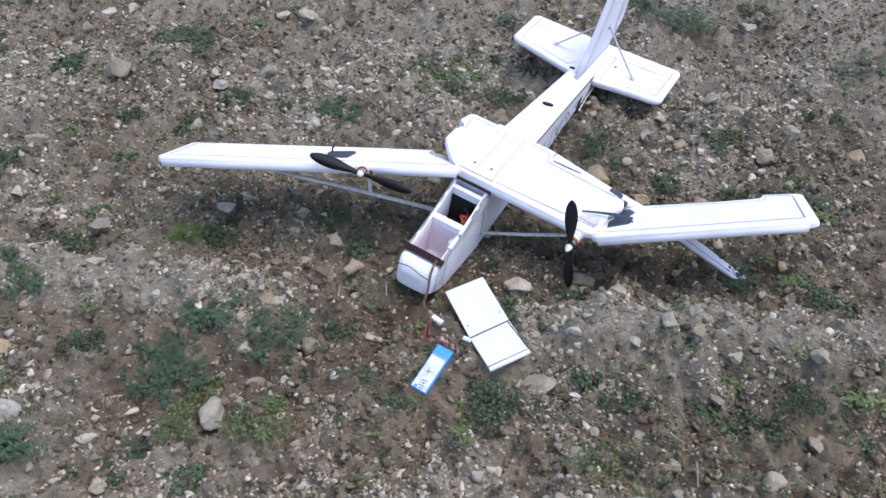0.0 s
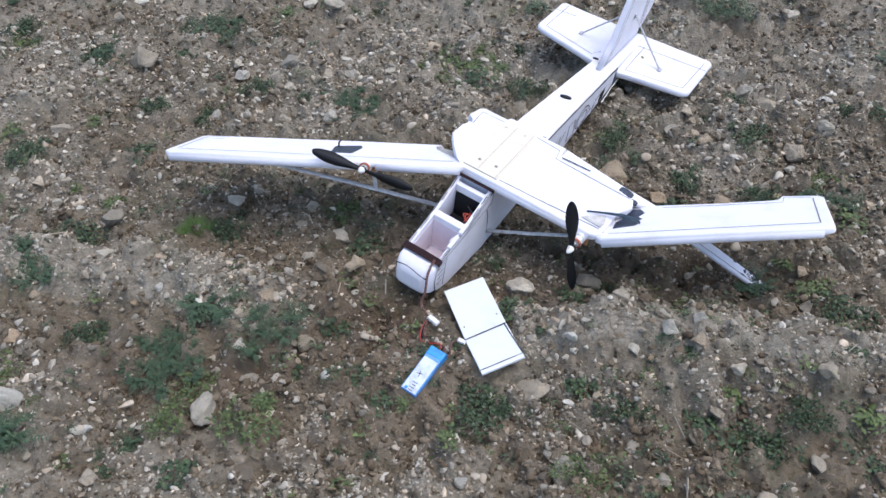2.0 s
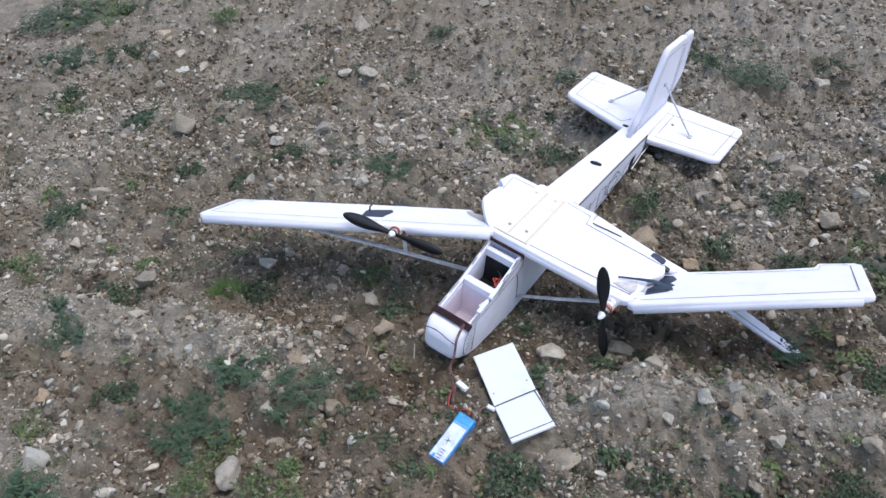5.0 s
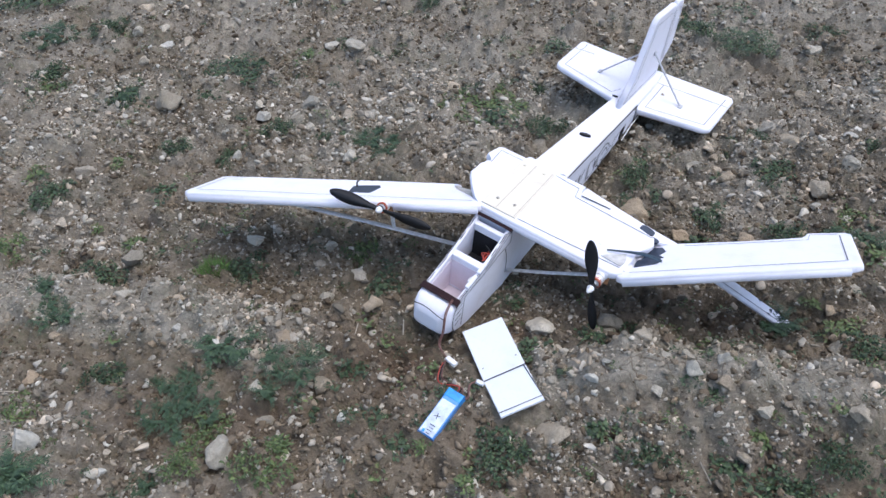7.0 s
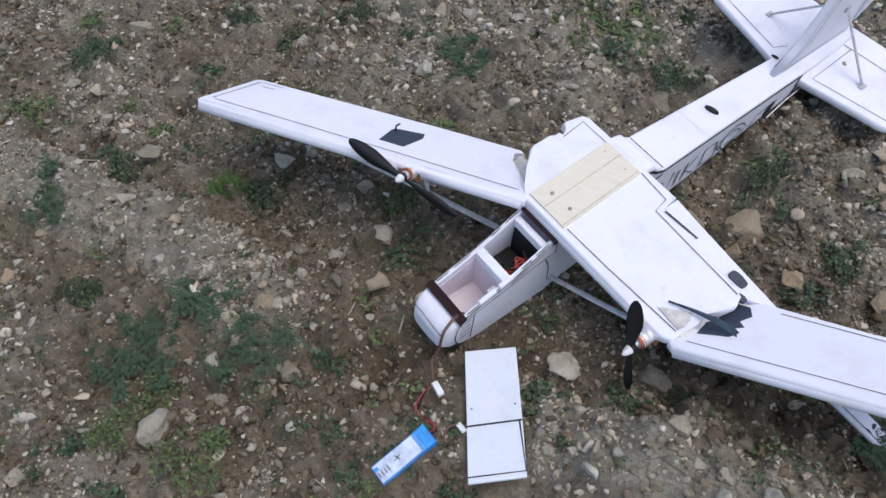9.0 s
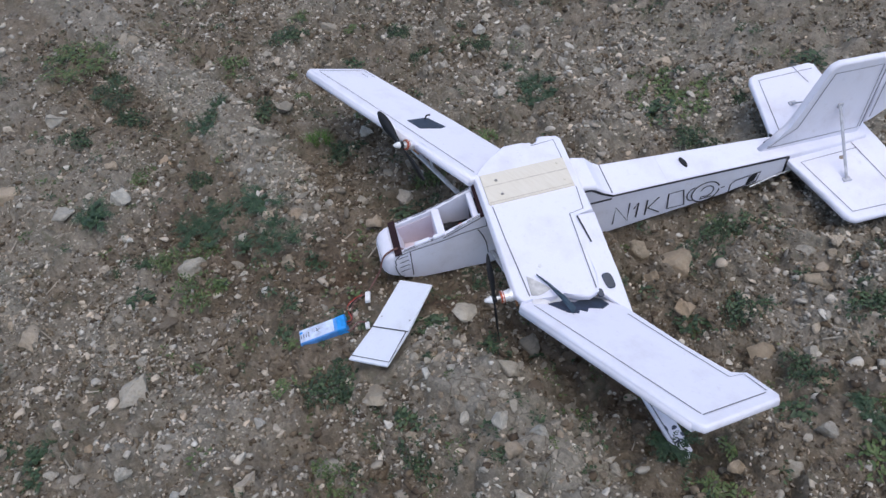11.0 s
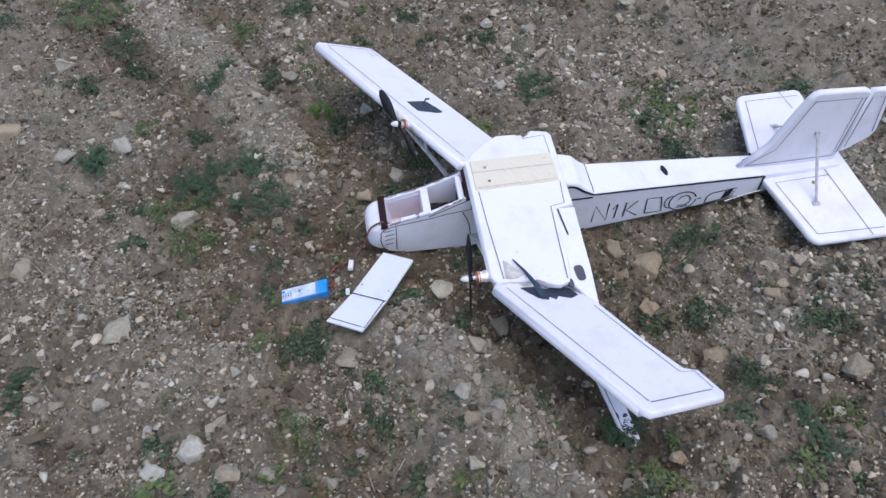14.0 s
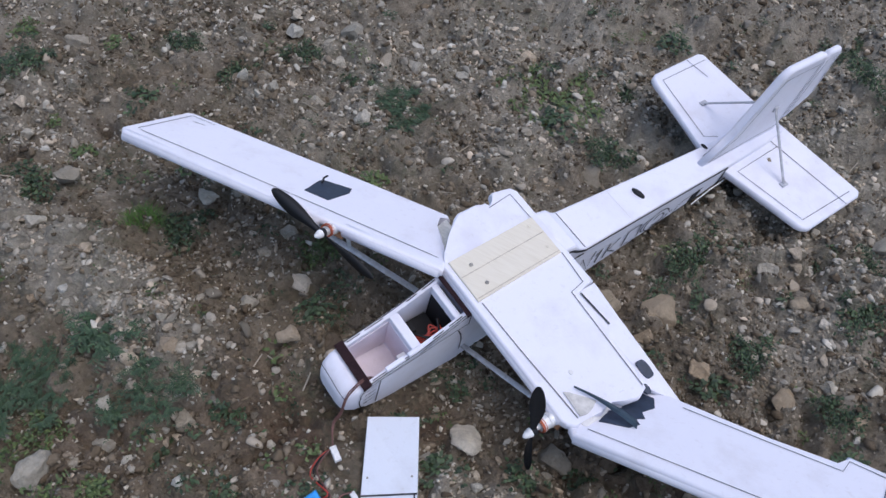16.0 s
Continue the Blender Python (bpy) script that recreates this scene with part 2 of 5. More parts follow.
def loft(rings, cap=True):
    bm = bmesh.new()
    rows = [[bm.verts.new(p) for p in r] for r in rings]
    k = len(rows[0])
    for a_row, b_row in zip(rows, rows[1:]):
        for i in range(k):
            bm.faces.new((a_row[i], a_row[(i + 1) % k], b_row[(i + 1) % k], b_row[i]))
    if cap:
        bm.faces.new(rows[0][::-1])
        bm.faces.new(rows[-1])
    return bm


def tube(points, radius, sides=8, flat=1.0, up=(0, 0, 1)):
    """A round or flattened rod along points."""
    pts = [Vector(p) for p in points]
    rings = []
    for i, p in enumerate(pts):
        d = (pts[min(i + 1, len(pts) - 1)] - pts[max(i - 1, 0)]).normalized()
        x = d.cross(Vector(up)).normalized()
        y = x.cross(d)
        rings.append([p + x * radius * math.cos(t) + y * radius * flat * math.sin(t) for t in (2 * math.pi * j / sides for j in range(sides))])
    return loft(rings)


def smooth_line(points, steps=6):
    """A rounded line through the points."""
    pts = [Vector(p) for p in points]
    out = []
    for i in range(len(pts) - 1):
        a_, b_, c_, d_ = pts[max(i - 1, 0)], pts[i], pts[i + 1], pts[min(i + 2, len(pts) - 1)]
        for j in range(steps):
            t = j / steps
            out.append(0.5 * ((2 * b_) + (c_ - a_) * t + (2 * a_ - 5 * b_ + 4 * c_ - d_) * t * t + (3 * b_ - a_ - 3 * c_ + d_) * t ** 3))
    return out + [pts[-1]]


def ink(lines, normal, width, lift=0.0008):
    """Pen strokes that lie on a surface with that normal: a mesh of narrow strips."""
    n = Vector(normal).normalized()
    verts, faces = [], []
    for line in lines:
        pts = [Vector(p) + n * lift for p in line]
        first = len(verts)
        for i, p in enumerate(pts):
            d = (pts[min(i + 1, len(pts) - 1)] - pts[max(i - 1, 0)]).normalized()
            s = n.cross(d).normalized() * width * random.uniform(0.42, 0.58)
            verts += [p - s, p + s]
        for i in range(len(pts) - 1):
            j = first + 2 * i
            faces.append((j, j + 1, j + 3, j + 2))
    return mesh_from("ink", verts, faces)


def inks(name, lines, normal, width, mat, parent, label="", lift=0.0008):
    for line in lines:
        part(name, ink([line], normal, width, lift), mat, parent, label)


def box(centre, axes, size, round_by=0.002):
    ex, ey, ez = (Vector(v).normalized() for v in axes)
    c = Vector(centre)
    x, y, z = (v / 2 for v in size)
    return slab([c + ex * i * x + ey * j * y + ez * z for i, j in ((-1, -1), (1, -1), (1, 1), (-1, 1))], size[2], round_by, 2, ez)


# ---- ground ----
def hashed(ix, iy, seed):
    h = (ix.astype(np.uint32) * np.uint32(374761393) + iy.astype(np.uint32) * np.uint32(668265263) + np.uint32(seed * 7919 + 17))
    h = (h ^ (h >> np.uint32(13))) * np.uint32(1274126177)
    return ((h ^ (h >> np.uint32(16))) & np.uint32(0xFFFF)).astype(float) / 65535.0


def lumps(x, y, size, seed):
    u_, v_ = x / size + 1000.0, y / size + 1000.0
    iu, iv = np.floor(u_).astype(np.int64), np.floor(v_).astype(np.int64)
    fu, fv = u_ - iu, v_ - iv
    fu, fv = fu * fu * (3 - 2 * fu), fv * fv * (3 - 2 * fv)
    top = hashed(iu, iv, seed) * (1 - fu) + hashed(iu + 1, iv, seed) * fu
    low = hashed(iu, iv + 1, seed) * (1 - fu) + hashed(iu + 1, iv + 1, seed) * fu
    return (top * (1 - fv) + low * fv) * 2 - 1


def cells(x, y, size, seed):
    """Broken pieces that fill the ground: distance to the piece's rim, its own random number, and the place within it."""
    x, y = x + size * 0.22 * lumps(x, y, size * 0.4, seed + 5), y + size * 0.22 * lumps(x, y, size * 0.4, seed + 6)
    u_, v_ = x / size + 1000.0, y / size + 1000.0
    iu, iv = np.floor(u_).astype(np.int64), np.floor(v_).astype(np.int64)
    best, second, who = np.full(np.shape(x), 9.0), np.full(np.shape(x), 9.0), np.zeros(np.shape(x))
    px, py = np.zeros(np.shape(x)), np.zeros(np.shape(x))
    for du in (-1, 0, 1):
        for dv in (-1, 0, 1):
            cu, cv = iu + du, iv + dv
            ax, ay = u_ - cu - hashed(cu, cv, seed), v_ - cv - hashed(cu, cv, seed + 1)
            d = np.hypot(ax, ay)
            near = d < best
            second = np.where(near, best, np.minimum(second, d))
            px, py = np.where(near, ax, px), np.where(near, ay, py)
            best, who = np.where(near, d, best), np.where(near, hashed(cu, cv, seed + 2), who)
    return (second - best) * size * 0.5, who, px, py


def clods(x, y):
    """Crumbled lumps of the soil itself: how far they stand out."""
    total = np.zeros(np.shape(x))
    for size, seed, share in ((0.085, 60, 0.3), (0.045, 70, 0.45), (0.026, 80, 0.5)):
        rim, who, px, py = cells(x, y, size, seed)
        k1, k2, k3 = (who * 7.3) % 1.0, (who * 17.9) % 1.0, (who * 31.7) % 1.0
        tilt = (px * np.cos(6.283 * k2) + py * np.sin(6.283 * k2)) * (0.1 + 0.3 * k3) * size
        top = size * (0.16 + 0.18 * k1) + tilt
        rise = np.maximum(rim - 0.06 * size, 0) * 2.4
        lump = top * (1 - np.exp(-rise / np.maximum(top, 0.001)))
        total = np.maximum(total, np.where(who < share, np.maximum(lump, 0), 0))
    return total * nearby(x, y)


def ridge_line(x):
    return 1.10 + 0.09 * (1 - np.tanh((x + 0.45) / 0.25)) - 0.05 / (1 + np.exp(-(x - 0.65) / 0.06))


def bell(x, y, cx, cy, rx, ry):
    return np.exp(-(((x - cx) / rx) ** 2 + ((y - cy) / ry) ** 2))


def furrow(x, y):
    """The broad shape: a ridge left by the plough, furrows beside it, the hollow at the nose."""
    amp = 0.042 + 0.026 / (1 + np.exp(-(x - 0.2) / 0.04))
    h = amp * np.exp(-((y - ridge_line(x)) / 0.095) ** 2)
    h = h - 0.040 * np.exp(-((y - 1.50 - 0.06 * x) / 0.16) ** 2) * np.exp(-((x - 0.1) / 0.9) ** 2)
    h = h - 0.030 * np.exp(-((y - 0.86 - 0.05 * x) / 0.10) ** 2) * np.exp(-((x - 0.15) / 0.5) ** 2)
    h = h - 0.042 * bell(x, y, -0.10, 1.14, 0.17, 0.09) - 0.012 * bell(x, y, 0.19, 1.66, 0.2, 0.15) - 0.03 * bell(x, y, 0.14, 1.07, 0.1, 0.1)
    h = h + 0.028 * np.exp(-((y - 0.62) / 0.12) ** 2) * np.exp(-((x - 0.2) / 0.4) ** 2) + 0.03 * bell(x, y, -1.2, 0.8, 0.5, 0.2)
    h = h - 0.030 * bell(x, y, 0.69, 1.315, 0.07, 0.06) - 0.015 * bell(x, y, 0.56, 1.33, 0.14, 0.07) - 0.035 * bell(x, y, -0.87, 1.615, 0.024, 0.02) - 0.02 * bell(x, y, -0.27, 1.09, 0.1, 0.07)
    a_, c_ = (x + 0.049) * 0.4965 + (y - 1.2505) * 0.868, (x + 0.049) * 0.868 - (y - 1.2505) * 0.4965
    h = h - 0.026 * bell(a_, c_, 0.70, 0.06, 0.2, 0.11) - 0.013 * bell(a_, c_, 0.06, 0.06, 0.09, 0.05)
    return h


def height(x, y):
    x, y = np.asarray(x, float), np.asarray(y, float)
    far = np.clip((np.hypot(x, y - 1.5) - 8) / 40, 0, 1)
    d = 0.012 * lumps(x, y, 0.16, 1) + 0.011 * lumps(x, y, 0.07, 2) + 0.012 * lumps(x, y, 0.032, 3) + 0.0065 * lumps(x, y, 0.016, 4)
    d = d + 0.010 * (1 - np.abs(lumps(x, y, 0.11, 5))) ** 3 - 0.008 * (1 - np.abs(lumps(x, y, 0.055, 7))) ** 5
    d = d * (0.15 + 0.85 * nearby(x, y))
    d = d + 0.02 * lumps(x, y, 0.9, 6) * np.clip(np.hypot(x, y - 1.3) - 0.9, 0, 1)
    d = d + 1.3 * clods(x, y) - 0.003
    calm = 1.25 - 0.8 * bell(x, y, 0.13, 1.45, 0.1, 0.35) - 0.45 * bell(x, y, 0.05, 1.09, 0.12, 0.14) - 0.9 * np.exp(-(((x + 0.024) / 0.075) ** 2 + ((y - 1.018) / 0.075) ** 2) ** 2) - 0.4 * silt(x, y)
    return (furrow(x, y) + d * calm - 0.004) * (1 - far)


def stretch(core0, core1, step, mid_step, mid_reach, reach):
    """Grid lines: fine in the middle, coarser further out, to the horizon."""
    def outward():
        out, s, v = [], step, 0.0
        while v < reach:
            if s < mid_step:
                s *= 1.035
            elif v > mid_reach:
                s *= 1.3
            v += s
            out.append(v)
        return np.array(out)
    o = outward()
    return np.concatenate([(core0 - o)[::-1], np.arange(core0, core1, step), [core1], core1 + o])


def nearby(x, y):
    """One round the airplane, falling to nothing a few metres off."""
    off = np.maximum(np.maximum(-1.7 - x, x - 1.5), np.maximum(-0.1 - y, y - 3.2))
    return np.clip(1 - off / 1.2, 0, 1)


def step(v, at, soft):
    return 1 / (1 + np.exp(-np.clip((v - at) / soft, -60, 60)))


def silt(x, y):
    """The flat caked top of the ridge and the grey silt beside the near furrow, with few loose stones."""
    cap = np.exp(-((y - 1.125 + 0.10 * (x - 0.4)) / 0.075) ** 4) * step(x, 0.2, 0.04)
    hump = 0.6 * np.exp(-((y - ridge_line(x) - 0.01) / 0.07) ** 4) * step(-x, 0.5, 0.05)
    return np.maximum(np.maximum(cap, hump), 0.7 * step(-x, 0.66, 0.05) * step(-y, -1.04, 0.04))


def gravel_amount(x, y):
    """How pale and gravelly the soil is: the ridge, the near silt, the far rubble."""
    left_part = 1 - np.tanh((x + 0.45) / 0.2)
    ridge = np.exp(-((y - ridge_line(x) - 0.02 - 0.02 * step(x, 0.15, 0.05)) / (0.105 - 0.025 * step(x, 0.15, 0.05))) ** 4) * (1.0 + 0.12 * left_part - 0.75 * bell(x, y, -0.14, 1.15, 0.2, 0.15))
    edge = 0.90 - 0.20 * step(x, 0.22, 0.08) - 0.3 * step(x, 0.62, 0.06)
    near = 0.85 * step(edge + 0.05 * lumps(x, y, 0.3, 13), y, 0.035) * (0.75 + 0.25 * lumps(x, y, 0.35, 14))
    back = 0.32 + 0.22 * bell(x, y, 0.45, 1.0, 0.3, 0.07) + 0.15 * bell(x, y, 0.1, 0.7, 0.25, 0.12) + 0.14 * step(-x, 0.4, 0.1) * step(y, 1.38, 0.04) * step(-y, -2.2, 0.15) + 0.1 * step(y, 1.72, 0.1) * step(-x, 0.15, 0.15) + 0.28 * step(y, 1.85, 0.12) + 0.2 * step(x, 0.3, 0.1) * step(y, 1.6, 0.08) + 0.3 * bell(x, y, 0.1, 2.25, 0.45, 0.35)
    corner = 0.85 * step(-x, 0.64, 0.05) * step(-y, -1.06, 0.04) * (1 - 0.5 * step(-x, 1.1, 0.1))
    crust = 0.9 * bell(x, y, -0.225, 0.92, 0.04, 0.07)
    a_ = np.maximum.reduce([ridge, 0.95 * silt(x, y), near, back, corner, crust])
    g = np.clip(a_ * (1.0 + 0.38 * lumps(x, y, 0.22, 11) + 0.33 * lumps(x, y, 0.08, 12)), 0, 1)
    g = np.maximum(g, 0.92 * silt(x, y) * step(x, 0.15, 0.03))
    return 0.38 + (g - 0.38) * nearby(x, y)


def damp_shade_amount(x, y):
    # Damp soil at the nose; shade under the port wing is painted in.
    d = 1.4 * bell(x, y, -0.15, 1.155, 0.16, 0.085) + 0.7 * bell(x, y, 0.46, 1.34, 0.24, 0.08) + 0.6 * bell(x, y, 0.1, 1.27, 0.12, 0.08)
    # The two small bells paint the dark of holes in the soil.
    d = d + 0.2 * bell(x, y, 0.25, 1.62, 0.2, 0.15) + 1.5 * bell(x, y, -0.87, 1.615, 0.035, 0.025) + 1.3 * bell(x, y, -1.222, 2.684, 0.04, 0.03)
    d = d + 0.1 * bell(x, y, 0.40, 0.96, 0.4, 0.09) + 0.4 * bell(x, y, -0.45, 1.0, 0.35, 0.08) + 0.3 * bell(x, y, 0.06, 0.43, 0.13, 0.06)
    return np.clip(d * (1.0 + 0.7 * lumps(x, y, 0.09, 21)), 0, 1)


def build_ground():
    xs, ys = stretch(-1.1, 0.95, 0.0063, 0.034, 2.0, 700), stretch(0.45, 2.1, 0.0063, 0.034, 2.0, 700)
    gx, gy = np.meshgrid(xs, ys)
    gz = height(gx, gy)
    verts = np.stack([gx.ravel(), gy.ravel(), gz.ravel()], 1)
    nx, ny = len(xs), len(ys)
    i = (np.arange(ny - 1)[:, None] * nx + np.arange(nx - 1)[None, :]).ravel()
    quads = np.stack([i, i + 1, i + 1 + nx, i + nx], 1)
    me = array_mesh("ground", verts, quads)
    for name, f_ in (("gravel", gravel_amount), ("damp_shade", damp_shade_amount), ("caked", silt)):
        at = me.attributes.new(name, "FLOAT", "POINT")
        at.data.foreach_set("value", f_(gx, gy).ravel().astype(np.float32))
    me.materials.append(SOIL)
    return tagged(new("ground", me), "bare stony field soil with a pale gravelly plough ridge", "ground", kind="structure")


def array_mesh(name, verts, faces, smooth=True):
    me = bpy.data.meshes.new(name)
    k = faces.shape[1]
    me.vertices.add(len(verts))
    me.vertices.foreach_set("co", verts.astype(np.float32).ravel())
    me.loops.add(faces.size)
    me.loops.foreach_set("vertex_index", faces.astype(np.int32).ravel())
    me.polygons.add(len(faces))
    me.polygons.foreach_set("loop_start", np.arange(0, faces.size, k, dtype=np.int32))
    if smooth:
        me.polygons.foreach_set("use_smooth", np.ones(len(faces), dtype=bool))
    me.update()
    return me


ground = build_ground()


# ---- model airplane ----
ORIGIN = Vector((-0.049, 1.2505, 0.0))
AFT = Vector((0.4965, 0.868, 0.0)).normalized()
BANK = radians(9.0)
FLAT = Vector((AFT.y, -AFT.x, 0))
SIDE = FLAT * math.cos(BANK) - Vector((0, 0, math.sin(BANK)))
TOP = FLAT * math.sin(BANK) + Vector((0, 0, math.cos(BANK)))


def ap(s, r, u):
    """A point of the airplane: metres aft of the nose strap, to its port side, and up."""
    return ORIGIN + AFT * s + SIDE * r + TOP * u


def on_plane(p0, p1, p2):
    p0, p1, p2 = Vector(p0), Vector(p1), Vector(p2)
    n = (p1 - p0).cross(p2 - p0).normalized()
    if n.z < 0:
        n = -n

    def put(x, y, lift=0.0):
        return Vector((x, y, p0.z - (n.x * (x - p0.x) + n.y * (y - p0.y)) / n.z)) + n * lift
    return put, n


plane = thing("model_airplane", (0.19, 1.66, -0.035), "crashed white foam twin-motor model airplane lying on soil", "model airplane")


def hull(stations):
    """Rounded box sections along the body: s, middle, half width, top, bottom, corner radius."""
    rings = []
    for s, rc, hw, ut, ub, rad in stations:
        ring = []
        for cr, cu, a0 in ((hw, ut, 0), (-hw, ut, 90), (-hw, ub, 180), (hw, ub, 270)):
            sx = 1 if cr > 0 else -1
            sy = 1 if cu == ut else -1
            for k in range(4):
                t = radians(a0 + 30 * k)
                ring.append(ap(s, rc + cr - sx * rad + rad * math.cos(t), cu - sy * rad + rad * math.sin(t)))
        rings.append(ring)
    return loft(rings)


def side_of(s):
    return float(np.interp(s, (0.2, 0.45, 0.5, 0.93, 1.13), (0.0305, 0.015, 0.014, 0.006, -0.004)))


def fuselage():
    body = part("rear_fuselage", hull((
        (0.205, -0.0145, 0.0445, 0.163, -0.012, 0.006), (0.34, -0.026, 0.047, 0.160, -0.022, 0.006),
        (0.435, -0.033, 0.048, 0.158, -0.030, 0.008), (0.462, -0.033, 0.048, 0.150, -0.030, 0.010),
        (0.482, -0.034, 0.048, 0.126, -0.029, 0.008), (0.502, -0.034, 0.048, 0.109, -0.028, 0.005),
        (0.70, -0.031, 0.041, 0.100, -0.008, 0.005), (0.93, -0.028, 0.034, 0.088, 0.022, 0.005),
        (1.06, -0.029, 0.031, 0.084, 0.040, 0.005), (1.13, -0.031, 0.027, 0.082, 0.052, 0.005))), FOAM, plane)
    part("nose_block", hull((
        (-0.036, -0.0145, 0.026, 0.074, 0.040, 0.010), (-0.033, -0.0145, 0.034, 0.083, 0.032, 0.012),
        (-0.025, -0.0145, 0.040, 0.092, 0.025, 0.012), (-0.012, -0.0145, 0.0435, 0.098, 0.019, 0.010),
        (0.010, -0.0145, 0.0445, 0.101, 0.012, 0.007))), FOAM, plane, smooth=True)
    profile = ((0.008, 0.012), (0.05, -0.004), (0.212, -0.012), (0.212, 0.166), (0.198, 0.166), (0.15, 0.143), (0.108, 0.124), (0.06, 0.113), (0.008, 0.1005))
    for r_out, flip in ((0.030, 1), (-0.059, -1)):
        pts = [ap(s, r_out, u) for s, u in profile]
        part("side_panel", slab(pts, 0.0095, 0.002, 2, SIDE * flip), FOAM, plane)
    part("cabin_floor", slab([ap(0.008, 0.021, 0.035), ap(0.21, 0.021, 0.02), ap(0.21, -0.05, 0.02), ap(0.008, -0.05, 0.035)], 0.022, 0, 2, TOP), FOAM_PINK, plane, "pinkish white foam floor")
    for s0, s1, top, low in ((0.098, 0.116, 0.126, 0.026), (0.180, 0.193, 0.156, 0.136)):
        b = slab([ap(s0, 0.0205, top), ap(s0, 0.0205, low), ap(s0, -0.0495, low), ap(s0, -0.0495, top)], s1 - s0, 0.002, 2, -AFT)
        part("bulkhead", b, FOAM, plane)
    part("front_deck", slab([ap(0.004, 0.0205, 0.1), ap(0.014, 0.0205, 0.102), ap(0.014, -0.0495, 0.102), ap(0.004, -0.0495, 0.1)], 0.06, 0.001, 2, TOP), FOAM, plane)
    for s, u, w in ((0.004, 0.1025, 0.012), (0.199, 0.1675, 0.011)):
        ring = []
        bm = bmesh.new()
        k = 0.0018
        pts = [(0.0325, u - 0.006), (0.0318, u + k), (-0.0145, u + k * 1.4), (-0.0605, u + k), (-0.0612, u - 0.006)]
        v = [[bm.verts.new(ap(s + e * w / 2 + (0.004 if e > 0 else 0), r, uu + (0.004 if e > 0 else 0))) for r, uu in pts] for e in (-1, 1)]
        for i in range(len(pts) - 1):
            bm.faces.new((v[0][i], v[0][i + 1], v[1][i + 1], v[1][i]))
        bmesh.ops.solidify(bm, geom=bm.faces[:], thickness=0.0016)
        part("strap", bm, STRAP, plane, "dark maroon hook-and-loop strap")
    # Solid black block draws the shade inside the opening under the wing.
    part("wing_bay", box(ap(0.194, -0.0145, 0.077), (AFT, SIDE, TOP), (0.02, 0.069, 0.114), 0), BLACK, plane, "black block for the shade in the opening under the wing")
    for r, way in ((0.0196, 1), (-0.0486, -1)):
        pts = [ap(s, r, u) for s, u in ((0.0155, 0.037), (0.0965, 0.032), (0.0965, 0.112), (0.06, 0.103), (0.0155, 0.0925))]
        part("lining", slab(pts, 0.0015, 0, 2, SIDE * way), FOAM_PINK, plane, "pinkish foam lining")
    part("lining", slab([ap(0.0968, 0.0185, 0.112), ap(0.0968, 0.0185, 0.036), ap(0.0968, -0.0475, 0.036), ap(0.0968, -0.0475, 0.112)], 0.001, 0, 2, -AFT), FOAM_PINK, plane, "pinkish foam lining")
    # things in the open compartments
    # Added black block: stands in for the shade deep in the rear compartment.
    part("speed_controller", box(ap(0.150, -0.015, 0.045), (AFT, SIDE, TOP), (0.058, 0.066, 0.05)), BLACK, plane, "black block that darkens the deep compartment")
    part("receiver", box(ap(0.13, -0.03, 0.078), (AFT, SIDE, TOP), (0.022, 0.018, 0.012)), BLACK, plane)
    for k in range(6):
        q = random.uniform(-1, 1)
        line = [ap(0.178, 0.004 + 0.006 * q, 0.09), ap(0.168 + 0.004 * q, 0.014 - 0.004 * k, 0.102 + 0.004 * k), ap(0.155, -0.008 + 0.006 * k, 0.106 + 0.004 * q), ap(0.142 - 0.003 * k, 0.01 - 0.004 * k, 0.1), ap(0.128, 0.004 - 0.005 * k, 0.09)]
        part("wire", tube(smooth_line(line), 0.0017, 6), RED if k < 4 else BLACK, plane, "red insulated wire" if k < 4 else "black insulated wire", True)
    part("hatch_magnet_block", box(ap(0.088, 0.012, 0.074), (AFT, SIDE, TOP), (0.016, 0.014, 0.04), 0.001), FOAM_RAW, plane)
    part("hatch_block", box(ap(0.062, 0.0245, 0.117), (AFT + TOP * 0.2, SIDE, TOP), (0.035, 0.009, 0.008), 0.002), FOAM, plane)
    part("hatch_block", box(ap(0.10, 0.0245, 0.124), (AFT + TOP * 0.25, SIDE, TOP), (0.028, 0.009, 0.012), 0.003), FOAM, plane)
    # servo arms
    for s, r, u, k in ((0.688, -0.034, 0.1005, 1.0), (0.918, -0.058, 0.090, 0.55)):
        rim = [ap(s + 0.0052 * k * math.sin(t) + 0.003 * k * math.cos(t), r + 0.015 * k * math.cos(t) * abs(math.cos(t)) ** 0.3, u + 0.006 * k) for t in np.linspace(0, 2 * math.pi, 15)[:-1]]
        part("control_horn", slab(rim, 0.007 * k, 0.001 * k, 2, TOP), BLACK, plane, "black plastic servo arm")
    part("servo", slab([ap(0.838, 0.0105, 0.022), ap(0.856, 0.0105, 0.03), ap(0.86, 0.0105, 0.052), ap(0.842, 0.0105, 0.045)], 0.012, 0.001), BLACK, plane, "black servo in the fuselage side")
    part("push_rod", tube([ap(0.845, 0.016, 0.018), ap(0.90, 0.013, 0.032), ap(0.99, 0.012, 0.048)], 0.0015, 6), NYLON, plane)
    # marker lines on the sides
    side = SIDE
